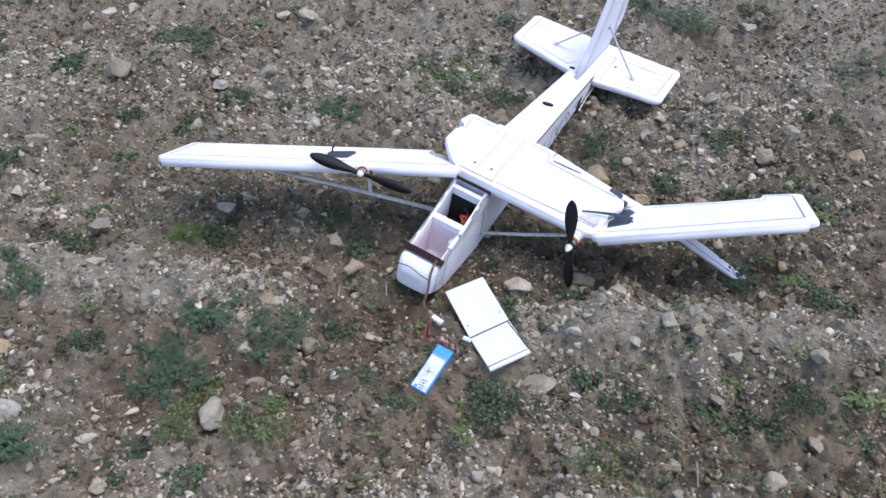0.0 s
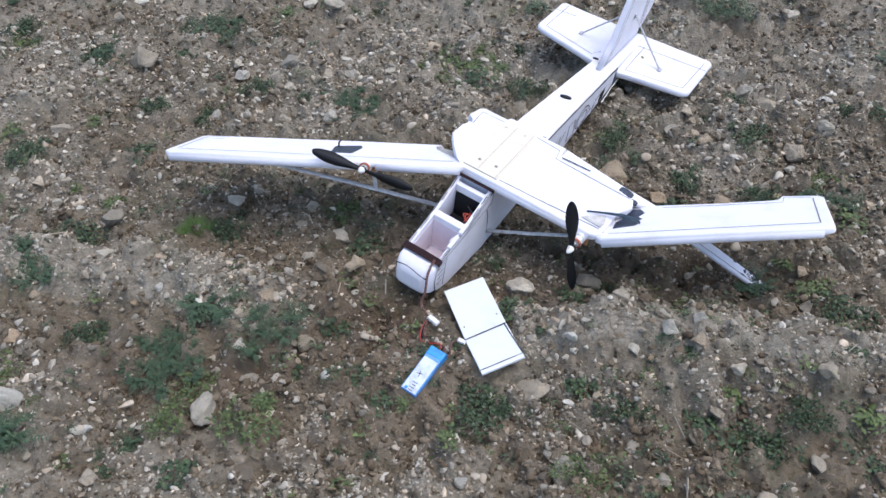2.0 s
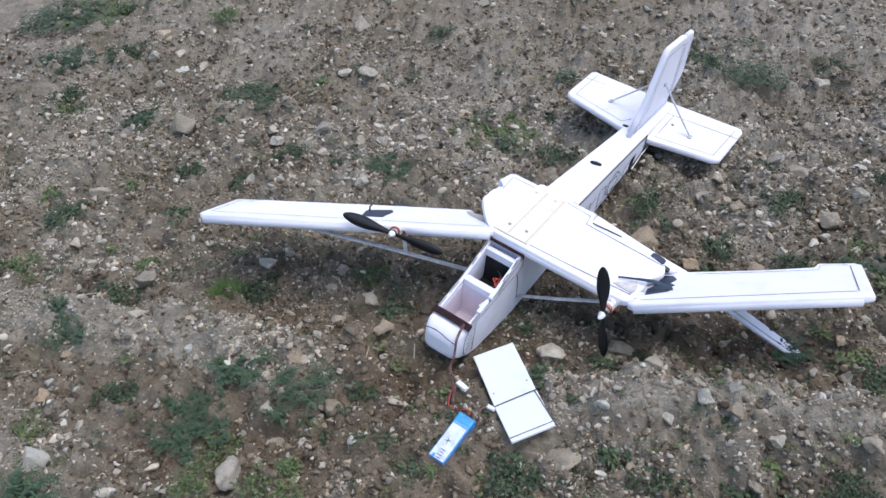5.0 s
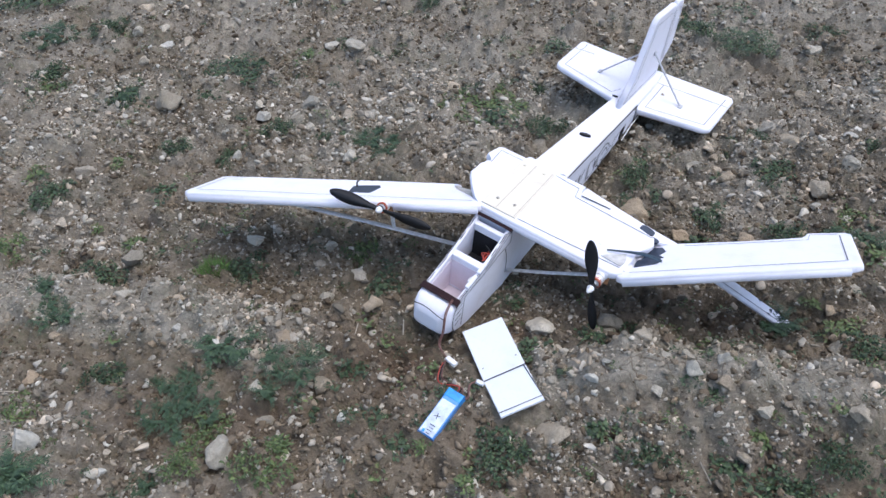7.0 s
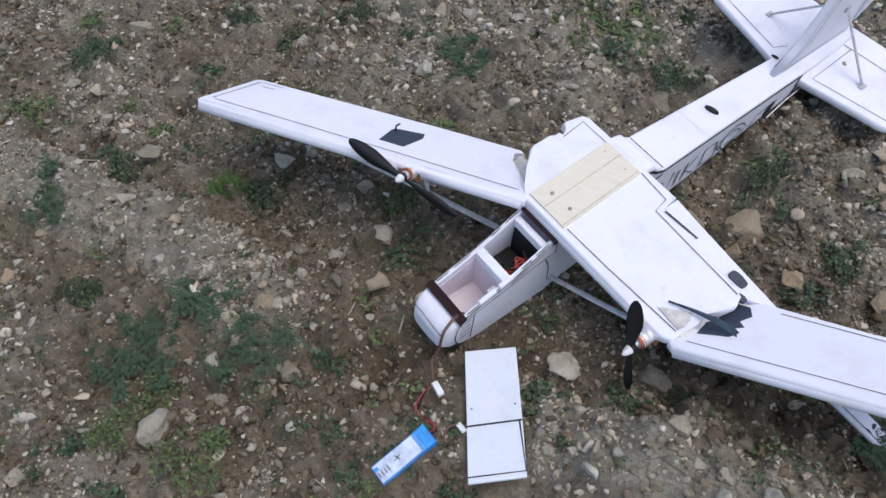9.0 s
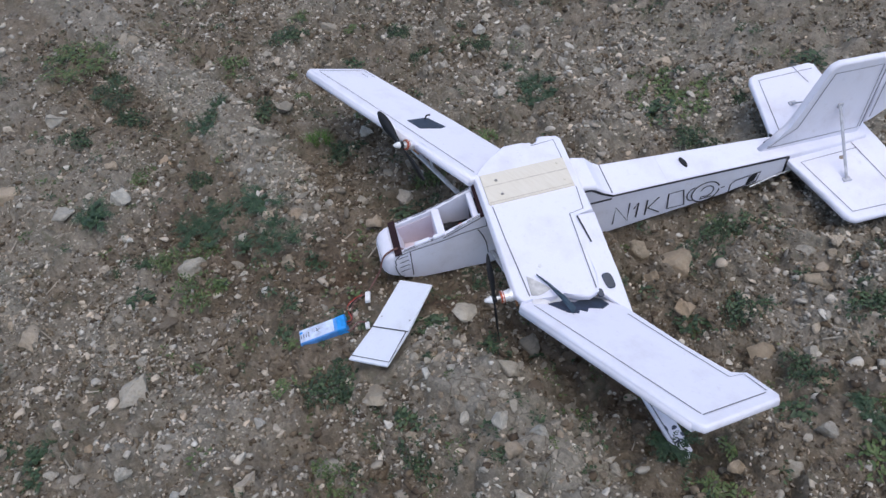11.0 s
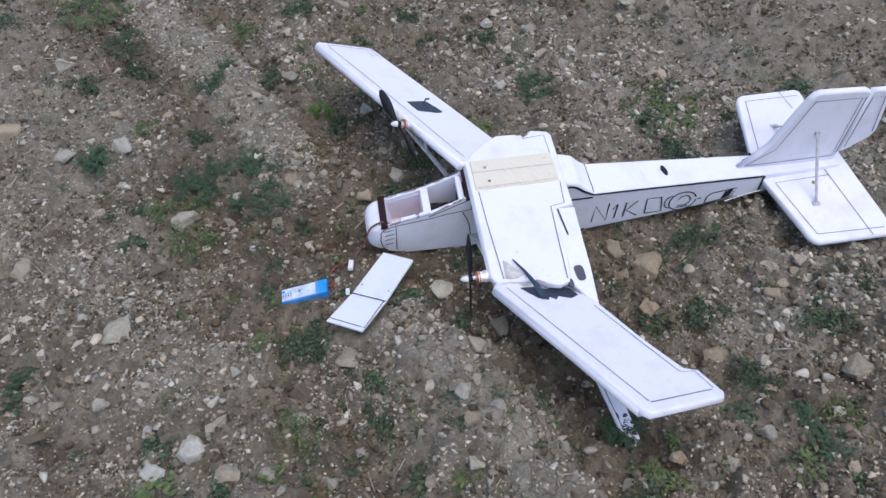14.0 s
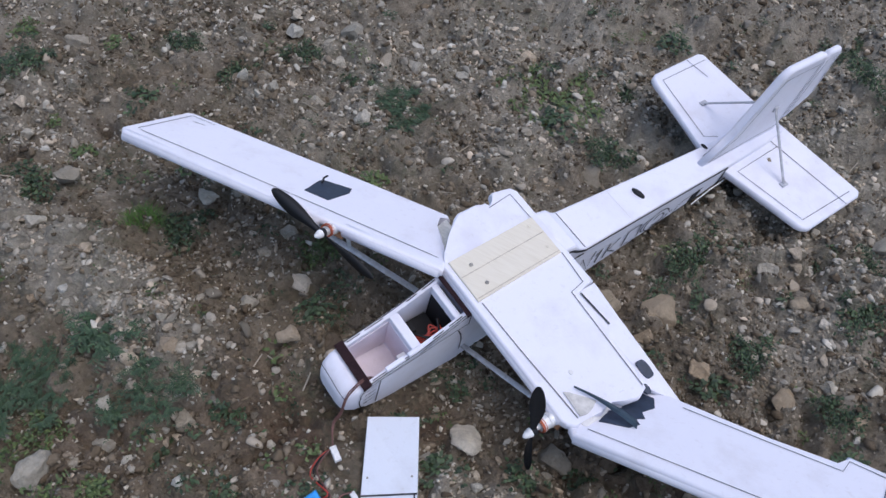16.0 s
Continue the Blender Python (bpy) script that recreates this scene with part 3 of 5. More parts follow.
    lines = [[ap(s, 0.0302, u) for s, u in ((0.03, 0.014), (0.032, 0.10))],
             [ap(s, 0.0302, u) for s, u in ((-0.004, 0.062), (-0.004, 0.08), (0.006, 0.094), (0.03, 0.102), (0.06, 0.106), (0.112, 0.113), (0.15, 0.122), (0.205, 0.128))],
             [ap(s, 0.0302, u) for s, u in ((0.108, 0.120), (0.15, 0.139), (0.2, 0.162))],
             [ap(s, 0.0302, u) for s, u in ((0.205, 0.162), (0.207, 0.126))],
             [ap(s, 0.0302, u) for s, u in ((0.186, 0.122), (0.196, 0.098), (0.203, 0.07), (0.206, 0.03))]]
    lines += [[ap(s, 0.0302, u) for s, u in ((0.004, h0), (0.026, h0 + 0.005))] for h0 in (0.084, 0.068, 0.052, 0.036)]
    lines += [smooth_line([ap(s, 0.0302, u) for s, u in ((0.002, 0.02), (-0.004, 0.04), (-0.006, 0.062))])]
    inks("marker_line", lines, side, 0.0022, PEN, plane, "black marker lines on the nose", 0.0008)
    # The short strip up to s 0.5 draws a shadow gap in ink.
    lines = [[ap(s, side_of(s) + 0.0005, u) for s, u in ((0.50, 0.105), (0.6, 0.1005), (0.7, 0.0955), (0.93, 0.0835))],
             smooth_line([ap(s, side_of(s) + 0.0005, u) for s, u in ((0.425, 0.145), (0.45, 0.142), (0.475, 0.122), (0.5, 0.106))]),
             [ap(s, side_of(s) + 0.0005, u) for s, u in ((0.44, 0.098), (0.5, 0.096))],
             [ap(s, side_of(s) + 0.0005, u) for s, u in ((0.93, 0.024), (0.93, 0.084))]]
    inks("marker_line", lines, side, 0.0062, PEN, plane, "thick black marker lines and inked shadow gap along the tail boom", 0.0008)
    # hand-drawn writing on the port side
    w = []

    def stroke(*pts):
        w.append([ap(s, side_of(s) + 0.0006, u) for s, u in pts])
    stroke((0.509, 0.0), (0.513, 0.06), (0.545, 0.0), (0.546, 0.064))
    stroke((0.566, 0.004), (0.568, 0.056), (0.558, 0.038))
    stroke((0.588, 0.004), (0.590, 0.058))
    stroke((0.618, 0.058), (0.593, 0.028), (0.624, 0.002))
    stroke((0.643, 0.006), (0.686, 0.006), (0.677, 0.060), (0.641, 0.060), (0.643, 0.006))
    ring = [(0.735 + 0.034 * math.cos(t), 0.033 + 0.033 * math.sin(t)) for t in np.linspace(0.3, 2 * math.pi, 26)]
    stroke(*ring)
    stroke(*[(0.738 + 0.017 * math.cos(t) * (1 - t / 30), 0.034 + 0.018 * math.sin(t)) for t in np.linspace(2.8, -2.2, 14)], (0.724, 0.01), (0.752, 0.012))
    stroke(*[(0.705 + 0.016 * math.cos(t), 0.035 + 0.022 * math.sin(t)) for t in np.linspace(1.4, 4.8, 10)])
    stroke((0.773, 0.034), (0.783, 0.034))
    stroke((0.796, 0.010), (0.797, 0.036), (0.806, 0.046), (0.868, 0.055), (0.862, 0.024), (0.796, 0.010))
    inks("lettering", w, side, 0.0034, PEN, plane, "hand-drawn black marker letters and shapes", 0.0008)
    # nose marks
    n = (-AFT + TOP * 0.3).normalized()
    l1 = [ap(-0.027 - 0.003 * math.cos((r + 0.0145) * 38), r, 0.087 - 0.006 * math.sin(r * 70)) for r in np.linspace(-0.053, 0.026, 14)]
    l2 = [ap(-0.031 - 0.003 * math.cos((r + 0.0145) * 38), r, 0.033 + 0.003 * math.sin(r * 120 + 1)) for r in np.linspace(-0.05, 0.024, 14)]
    inks("marker_line", [l1, l2], n, 0.0022, PEN, plane, "", 0.0035)
    top_n = TOP
    cross = [[ap(0.501, r, 0.1095) for r in (-0.078, 0.010)]]
    inks("marker_line", cross, top_n, 0.003, PEN, plane, "", 0.0008)
    inks("panel_seam", [[ap(0.632, r, 0.1032) for r in (-0.072, 0.008)]], TOP, 0.0014, FOAM_RAW, plane, "faint glued seam", 0.0008)
    # dashes on the compartment rims
    rims = []
    for r in (0.0255, -0.0545):
        for s0, s1 in ((0.02, 0.045), (0.055, 0.09), (0.135, 0.155), (0.165, 0.19)):
            rims.append([ap(s, r, float(np.interp(s, (0.008, 0.06, 0.108, 0.15, 0.198), (0.1005, 0.113, 0.124, 0.143, 0.166)))) for s in np.linspace(s0, s1, 4)])
    for r in (0.0288, -0.0578):
        rims.append([ap(s, r, float(np.interp(s, (0.008, 0.06, 0.108, 0.15, 0.198), (0.1005, 0.113, 0.124, 0.143, 0.166)))) for s in np.linspace(0.014, 0.196, 12)])
    inks("marker_line", rims, TOP - AFT * 0.3, 0.0018, PEN, plane, "", 0.001)
    return body


def centre_wing():
    def cw(s, r, lift=0.0):
        return ap(s, r, 0.186 - 0.045 * (s - 0.2) + lift)
    outline = ((0.204, -0.060), (0.205, 0.258), (0.210, 0.268), (0.222, 0.280), (0.245, 0.272), (0.27, 0.284), (0.30, 0.272), (0.318, 0.290),
               (0.345, 0.296), (0.366, 0.288), (0.376, 0.25), (0.376, 0.094), (0.424, 0.092), (0.424, -0.128), (0.416, -0.139), (0.380, -0.146), (0.372, -0.144), (0.369, -0.125),
               (0.362, -0.122), (0.358, -0.128), (0.350, -0.126), (0.345, -0.134), (0.336, -0.138), (0.294, -0.138), (0.284, -0.133), (0.255, -0.109), (0.226, -0.076))
    w = part("centre_wing", slab([cw(s, r) for s, r in outline], 0.018, 0.005, 3), FOAM, plane, "white foam wing centre section with torn ends", True)
    inks("marker_line", [[cw(s, r) for s, r in ((0.222, 0.03), (0.224, 0.12), (0.228, 0.2), (0.231, 0.268))],
                             [cw(s, r) for s, r in ((0.41, 0.02), (0.404, 0.084), (0.372, 0.09), (0.366, 0.2), (0.362, 0.282))],
                             [cw(s, r) for s, r in ((0.352, -0.12), (0.406, -0.126), (0.407, -0.066))]], (TOP + AFT * 0.045), 0.002, PEN_FAINT, w, "", 0.0008)
    rounded_edge([cw(0.2135, r, -0.0125) for r in (-0.055, 0.05, 0.15, 0.256)], TOP, w)
    # the flap still joins the wing to the bent outer panel
    f0 = [cw(0.377, 0.094, -0.001), cw(0.372, 0.2, -0.004), cw(0.37, 0.284, -0.016), Vector((0.44, 1.436, 0.094)), Vector((0.472, 1.437, 0.090)), cw(0.426, 0.24, -0.028), cw(0.426, 0.094, -0.004)]
    fl = part("flap", slab(f0, 0.008, 0.003, 2, TOP), FOAM, plane, "white foam flap bent down at its end", True)
    inks("marker_line", [[cw(0.385, 0.10), cw(0.392, 0.17, -0.004)]], TOP, 0.0035, PEN, fl, "", 0.001)
    along = (SIDE * 0.95 + AFT * 0.12 - TOP * 0.25).normalized()
    for c, d, e in ((cw(0.396, 0.262, -0.0135), 0.034, 0.019), (cw(0.368, 0.290, -0.006), 0.018, 0.012)):
        pts = []
        for t in np.linspace(0, 2 * math.pi, 21)[:-1]:
            ca, sa = math.cos(t), math.sin(t)
            pts.append(c + along * d / 2 * math.copysign(abs(ca) ** 0.55, ca) + AFT * e / 2 * math.copysign(abs(sa) ** 0.55, sa))
        part("tape_patch", slab(pts, 0.006, 0.0015, 2, TOP), TAPE, plane, "dark grey duct tape patch")
    film = [cw(s, r, 0.0012) for s, r in ((0.238, 0.222), (0.246, 0.228), (0.262, 0.246), (0.276, 0.262), (0.262, 0.268), (0.248, 0.271), (0.235, 0.268))]
    part("clear_tape", slab(film, 0.0012, 0.0003), CLEAR, w, "wrinkled clear tape by the tear")
    dent = cw(0.272, 0.203)
    part("foam_dent", slab([dent + AFT * 0.004 * math.cos(t) + SIDE * 0.0045 * math.sin(t) + TOP * 0.0012 for t in np.linspace(0, 2 * math.pi, 11)[:-1]], 0.001, 0, 2, TOP), FOAM_RAW, w, "small grey dent")
    # plywood plate with its screws
    p = part("wing_plate", slab([cw(s, r, 0.004) for s, r in ((0.217, -0.060), (0.217, 0.026), (0.408, 0.019), (0.408, -0.066))], 0.0045, 0.001), PLY, plane, "pale plywood plate over the wing centre")
    inks("plate_seam", [[cw(0.219, -0.024, 0.004), cw(0.406, -0.030, 0.004)], [cw(0.219, 0.0215, 0.004), cw(0.406, 0.0145, 0.004)]], TOP, 0.0014, SEAM, p, "", 0.0008)
    for s, r in ((0.248, -0.037), (0.251, 0.004), (0.39, -0.052), (0.392, -0.002)):
        c = cw(s, r, 0.0045)
        part("screw", loft([[c + (AFT * math.cos(t) + SIDE * math.sin(t)) * rad + TOP * up for t in np.linspace(0, 2 * math.pi, 11)[:-1]] for rad, up in ((0.0035, 0), (0.0035, 0.001), (0.002, 0.0018))]), STEEL if s < 0.3 else PLY, p)
    return w


LEFT, LEFT_N = on_plane((-0.63, 1.46, 0.207), (-0.61, 1.618, 0.138), (0.013, 1.482, 0.181))
RIGHT, RIGHT_N = on_plane((0.32, 1.28, 0.139), (0.748, 1.244, 0.218), (0.781, 1.41, 0.157))


def rounded_edge(line, up, wing):
    """The thick rounded foam of a leading edge."""
    d = (line[-1] - line[0]).normalized()
    n = d.cross(up).normalized()
    rings = []
    for k, p in enumerate([line[0] - d * 0.001, *line, line[-1] + d * 0.001]):
        r_ = 0.009 if k in (0, len(line) + 1) else 0.0122
        rings.append([p + (n * math.cos(t) + up * math.sin(t)) * r_ for t in np.linspace(0, 2 * math.pi, 15)[:-1]])
    part("leading_edge", loft(rings), FOAM, wing, "", True)


def outer_wings():
    lp = ((0.034, 1.430), (-0.628, 1.456), (-0.640, 1.470), (-0.612, 1.612), (-0.602, 1.620), (-0.2, 1.614), (-0.032, 1.612), (-0.022, 1.600), (-0.045, 1.592), (-0.038, 1.560), (-0.012, 1.535), (0.006, 1.50), (0.024, 1.47))
    lw = part("starboard_wing", slab([LEFT(x, y) for x, y in lp][::-1], 0.015, 0.0048, 3), FOAM, plane, "white foam outer wing panel snapped at its root", True)
    inks("marker_line", [[LEFT(0.012, 1.458), LEFT(-0.2, 1.468), LEFT(-0.45, 1.478), LEFT(-0.61, 1.482)], [LEFT(-0.618, 1.484), LEFT(-0.594, 1.604)],
                             [LEFT(-0.594, 1.606), LEFT(-0.54, 1.604)], [LEFT(-0.575, 1.585), LEFT(-0.55, 1.588)]], LEFT_N, 0.002, PEN_FAINT, lw, "", 0.0008)
    for (x0, y0), (x1, y1) in (((-0.628, 1.466), (-0.204, 1.449)), ((-0.158, 1.447), (0.026, 1.440))):
        rounded_edge([LEFT(x0 + (x1 - x0) * t, y0 + (y1 - y0) * t, -0.0118) for t in (0, 0.33, 0.67, 1)], LEFT_N, lw)
    part("torn_edge", slab([LEFT(x, y, -0.004) for x, y in ((0.0, 1.49), (-0.035, 1.55), (-0.03, 1.60), (0.0, 1.575), (0.02, 1.52))][::-1], 0.004, 0.001), CLEAR, lw, "crumpled clear tape over the tear")
    pat = part("tape_patch", slab([LEFT(x, y, 0.0012) for x, y in ((-0.222, 1.498), (-0.272, 1.500), (-0.272, 1.552), (-0.266, 1.560), (-0.212, 1.568), (-0.207, 1.55))][::-1], 0.002, 0.0005), TAPE, plane, "dark grey duct tape patch")
    part("cable_tie", tube([LEFT(-0.262, 1.545, 0.002), LEFT(-0.262, 1.548, 0.012), LEFT(-0.259, 1.556, 0.014)], 0.002, 6), BLACK, pat)
    rp = ((0.322, 1.276), (0.74, 1.236), (0.755, 1.242), (0.792, 1.40), (0.784, 1.412), (0.716, 1.428), (0.703, 1.398), (0.60, 1.411), (0.474, 1.432), (0.44, 1.438), (0.41, 1.444), (0.372, 1.42), (0.337, 1.372), (0.316, 1.315), (0.312, 1.290))
    rw = part("port_wing", slab([RIGHT(x, y) for x, y in rp], 0.016, 0.0048, 3), FOAM, plane, "white foam outer wing panel broken and folded upward", True)
    inks("marker_line", [[RIGHT(x, y) for x, y in ((0.34, 1.297), (0.5, 1.283), (0.732, 1.262))], [RIGHT(x, y) for x, y in ((0.735, 1.262), (0.768, 1.396))],
                             [RIGHT(x, y) for x, y in ((0.47, 1.418), (0.60, 1.400), (0.706, 1.387), (0.717, 1.414), (0.766, 1.402))]], RIGHT_N, 0.002, PEN_FAINT, rw, "", 0.0008)
    rounded_edge([RIGHT(0.324 + 0.41 * t, 1.2865 - 0.0405 * t, -0.0122) for t in (0, 0.33, 0.67, 1)], RIGHT_N, rw)
    # torn duct tape over the break
    part("tape_patch", slab([RIGHT(x, y, 0.0015) for x, y in ((0.352, 1.322), (0.398, 1.330), (0.412, 1.345), (0.404, 1.355), (0.418, 1.362), (0.41, 1.375), (0.428, 1.395), (0.424, 1.418), (0.402, 1.422), (0.378, 1.408), (0.380, 1.37), (0.36, 1.352))], 0.002, 0.0005), TAPE, plane, "dark grey torn duct tape over the break")
    a0, a1 = ap(0.258, 0.225, 0.187), RIGHT(0.408, 1.335, 0.004)
    strip = [a0, a0.lerp(a1, 0.25) + Vector((0.002, 0.002, 0.002)), a0.lerp(a1, 0.5) + Vector((0.002, 0.0, 0.006)), a0.lerp(a1, 0.75) + Vector((0, 0, 0.006)), a1]
    bm = bmesh.new()
    across = Vector((-0.35, 0.9, 0.25)).normalized()
    rows = []
    for k, p in enumerate(smooth_line(strip, 4)):
        wd = 0.0015 + 0.009 * min(1, k / 16)
        rows.append([bm.verts.new(p - across * wd * 0.5), bm.verts.new(p + Vector((0, 0, 0.004))), bm.verts.new(p + across * wd)])
    for q0, q1 in zip(rows, rows[1:]):
        for i in range(2):
            bm.faces.new((q0[i], q0[i + 1], q1[i + 1], q1[i]))
    bmesh.ops.solidify(bm, geom=bm.faces[:], thickness=0.0006)
    part("loose_tape", bm, TAPE_LOOSE, plane, "curled blue-grey strip of torn duct tape")
    part("torn_foam", slab([ap(0.23, 0.262, 0.183), RIGHT(0.34, 1.30, -0.002), RIGHT(0.362, 1.345, -0.004), ap(0.31, 0.265, 0.178), ap(0.27, 0.25, 0.181)], 0.008, 0.003), FOAM_RAW, plane, "crumpled torn foam in the wing break")


def torn_flakes():
    """Ragged bits of foam that stand up along the break."""
    r_ = np.random.default_rng(77)
    for s, r in ((0.232, 0.268), (0.252, 0.262), (0.276, 0.272), (0.300, 0.266), (0.322, 0.280), (0.345, 0.288)):
        c = ap(s, r, 0.1745)
        x = (AFT * r_.uniform(0.5, 1) + SIDE * r_.uniform(-0.5, 0.5) + TOP * r_.uniform(-0.2, 0.2)).normalized()
        y = (SIDE * 0.8 - TOP * r_.uniform(0.3, 0.7)).normalized()
        pts = [c + x * math.cos(t) * r_.uniform(0.006, 0.013) + y * math.sin(t) * r_.uniform(0.006, 0.014) for t in np.linspace(0, 2 * math.pi, 8)[:-1]]
        part("torn_foam", slab(pts, 0.004, 0.001, 1, TOP), FOAM, plane, "ragged bit of torn white foam")


def motor(name_place, aim, prop_way, mount_up):
    """A brushless motor with spinner, and its two-bladed propeller, facing aim."""
    c, d = Vector(name_place), Vector(aim).normalized()
    x = d.orthogonal().normalized()
    y = d.cross(x)

    def turned(profile, k=14):
        return loft([[c + d * along + (x * math.cos(t) + y * math.sin(t)) * rad for t in np.linspace(0, 2 * math.pi, k + 1)[:-1]] for along, rad in profile])
    m = part("motor", turned(((-0.040, 0.0105), (-0.039, 0.0125), (-0.030, 0.013), (-0.0295, 0.0115), (-0.019, 0.0115), (-0.0185, 0.0128), (-0.013, 0.012), (-0.0125, 0.004), (0.006, 0.004))), ALU, plane, "small brushless outrunner motor", False)
    part("winding", turned(((-0.0208, 0.0118), (-0.020, 0.0126), (-0.0140, 0.0126), (-0.0128, 0.0118))), COPPER, m, "copper motor winding")
    part("spinner", turned(((-0.004, 0.0075), (0.004, 0.0078), (0.012, 0.0062), (0.018, 0.003), (0.020, 0.0008))), NYLON, m, "white spinner nut", True)
    for k in range(3):
        off = (x * (k - 1) * 0.005) - Vector((0, 0, 0.009))
        part("motor_wire", tube(smooth_line([c - d * 0.03 + off, c - d * 0.042 + off * 1.4, c - d * 0.058 + off * 0.8]), 0.0014, 6), RED if k != 1 else BLACK, m)
    part("motor_mount", box(c - d * 0.043 - Vector(mount_up) * 0.003, (d.cross(Vector(mount_up)), mount_up, d), (0.036, 0.032, 0.004), 0.001), MOUNT, plane, "square plywood motor mount")
    part("nacelle", box(c - d * 0.058 - Vector(mount_up) * 0.012, (d.cross(Vector(mount_up)), mount_up, d), (0.028, 0.016, 0.028), 0.003), FOAM_RAW, plane, "worn foam block behind the motor")
    w = Vector(prop_way)
    w = (w - d * w.dot(d)).normalized()
    n = d.cross(w)
    bm = bmesh.new()
    for sgn in (1, -1):
        rows = []
        for t in (0.0, 0.08, 0.18, 0.3, 0.42, 0.54, 0.66, 0.76, 0.85, 0.92, 0.96, 0.985, 1.0):
            r = 0.006 + 0.112 * t
            k = t / 0.58
            chord = 0.010 + 0.017 * k * k * (3 - 2 * k) if t < 0.58 else 0.027 * math.sqrt(max(0.008, 1 - ((t - 0.58) / 0.425) ** 2))
            tw = radians(30 - 20 * t) * sgn
            ax = n * math.cos(tw) + d * math.sin(tw)
            th = 0.0022 * (1 - 0.6 * t)
            p = c + w * sgn * r
            nn = ax.cross(w).normalized()
            rows.append([p - ax * chord * 0.5, p + nn * th, p + ax * chord * 0.5, p - nn * th * 0.4])
        vr = [[bm.verts.new(q) for q in r_] for r_ in rows]
        for q0, q1 in zip(vr, vr[1:]):
            for i in range(4):
                bm.faces.new((q0[i], q0[(i + 1) % 4], q1[(i + 1) % 4], q1[i]))
        bm.faces.new(vr[0][::-1])
        bm.faces.new(vr[-1])
    hub = [[bm.verts.new(c + d * al + (x * math.cos(t) + y * math.sin(t)) * 0.008) for t in np.linspace(0, 2 * math.pi, 13)[:-1]] for al in (-0.005, 0.004)]
    for i in range(12):
        bm.faces.new((hub[0][i], hub[0][(i + 1) % 12], hub[1][(i + 1) % 12], hub[1][i]))
    bm.faces.new(hub[0][::-1])
    bm.faces.new(hub[1])
    part("propeller", bm, PROP, plane, "black two-bladed nylon propeller", True)


def tail():
    def st(s, r, lift=0.0):
        return ap(s, r, 0.073 + lift - 0.025 * (r + 0.035))
    outline = [(0.926, -0.03), (0.932, 0.012), (0.970, 0.188), (0.978, 0.200), (0.990, 0.207), (1.165, 0.207), (1.178, 0.198), (1.150, -0.03), (1.142, -0.268), (1.13, -0.277), (0.985, -0.277), (0.970, -0.270), (0.962, -0.255), (0.930, -0.07)]
    t = part("tailplane", slab([st(s, r) for s, r in outline], 0.017, 0.007, 3), FOAM, plane, "white foam tailplane with rounded edges", True)
    inks("marker_line", [[st(s, r) for s, r in ((1.095, 0.018), (0.955, 0.022), (0.992, 0.183), (1.152, 0.187))], [st(s, r) for s, r in ((1.09, -0.004), (1.118, 0.205))],
                             [st(s, r) for s, r in ((0.985, -0.07), (0.955, -0.085), (0.985, -0.252), (1.128, -0.252))], [st(s, r) for s, r in ((1.095, -0.21), (1.085, -0.272))]], TOP, 0.002, PEN_FAINT, t, "", 0.0008)
    fr = -0.028

    def fp(s, u, side=0.0):
        return ap(s, fr + side, u)
    fin = part("fin", slab([fp(s, u, 0.0085) for s, u in ((0.865, 0.088), (1.118, 0.078), (1.122, 0.300), (1.108, 0.309), (1.0, 0.316), (0.985, 0.310), (0.975, 0.295), (0.936, 0.150), (0.918, 0.128))], 0.017, 0.006, 3), FOAM, plane, "white foam tail fin with rounded edges", True)
    rud = part("rudder", slab([fp(s, u, 0.0075) for s, u in ((1.121, 0.105), (1.136, 0.11), (1.185, 0.150), (1.192, 0.170), (1.176, 0.290), (1.166, 0.302), (1.125, 0.304))], 0.015, 0.005, 3), FOAM, plane, "white foam rudder", True)
    for sgn in (1, -1):
        k = 0.0087 * sgn
        inks("marker_line", [[fp(s, u, k) for s, u in ((0.885, 0.100), (0.948, 0.147), (0.992, 0.292), (1.104, 0.288), (1.106, 0.10), (0.885, 0.100))],
                                 [fp(s, u, k) for s, u in ((1.114, 0.29), (1.113, 0.1))]], SIDE * sgn, 0.002, PEN_FAINT, fin, "", 0.0008)
        inks("marker_line", [[fp(s, u, 0.0077 * sgn) for s, u in ((1.129, 0.125), (1.131, 0.285), (1.162, 0.284), (1.180, 0.17))]], SIDE * sgn, 0.002, PEN_FAINT, rud, "", 0.0008)
    for r_end, sgn in ((0.098, 1), (-0.155, -1)):
        foot, head = st(1.025, r_end, 0.001), fp(1.035, 0.190, 0.011 * sgn)
        b = part("tail_brace", tube([foot, foot.lerp(head, 0.5), head], 0.0038, 6, 0.6), BRACE, plane, "grey painted tail brace", False)
        part("brace_foot", box(foot + TOP * 0.001, (AFT, SIDE, TOP), (0.018, 0.012, 0.003), 0.001), BRACE, b)
        part("brace_head", box(head, (AFT, TOP, SIDE), (0.012, 0.012, 0.004), 0.001), BRACE, b)


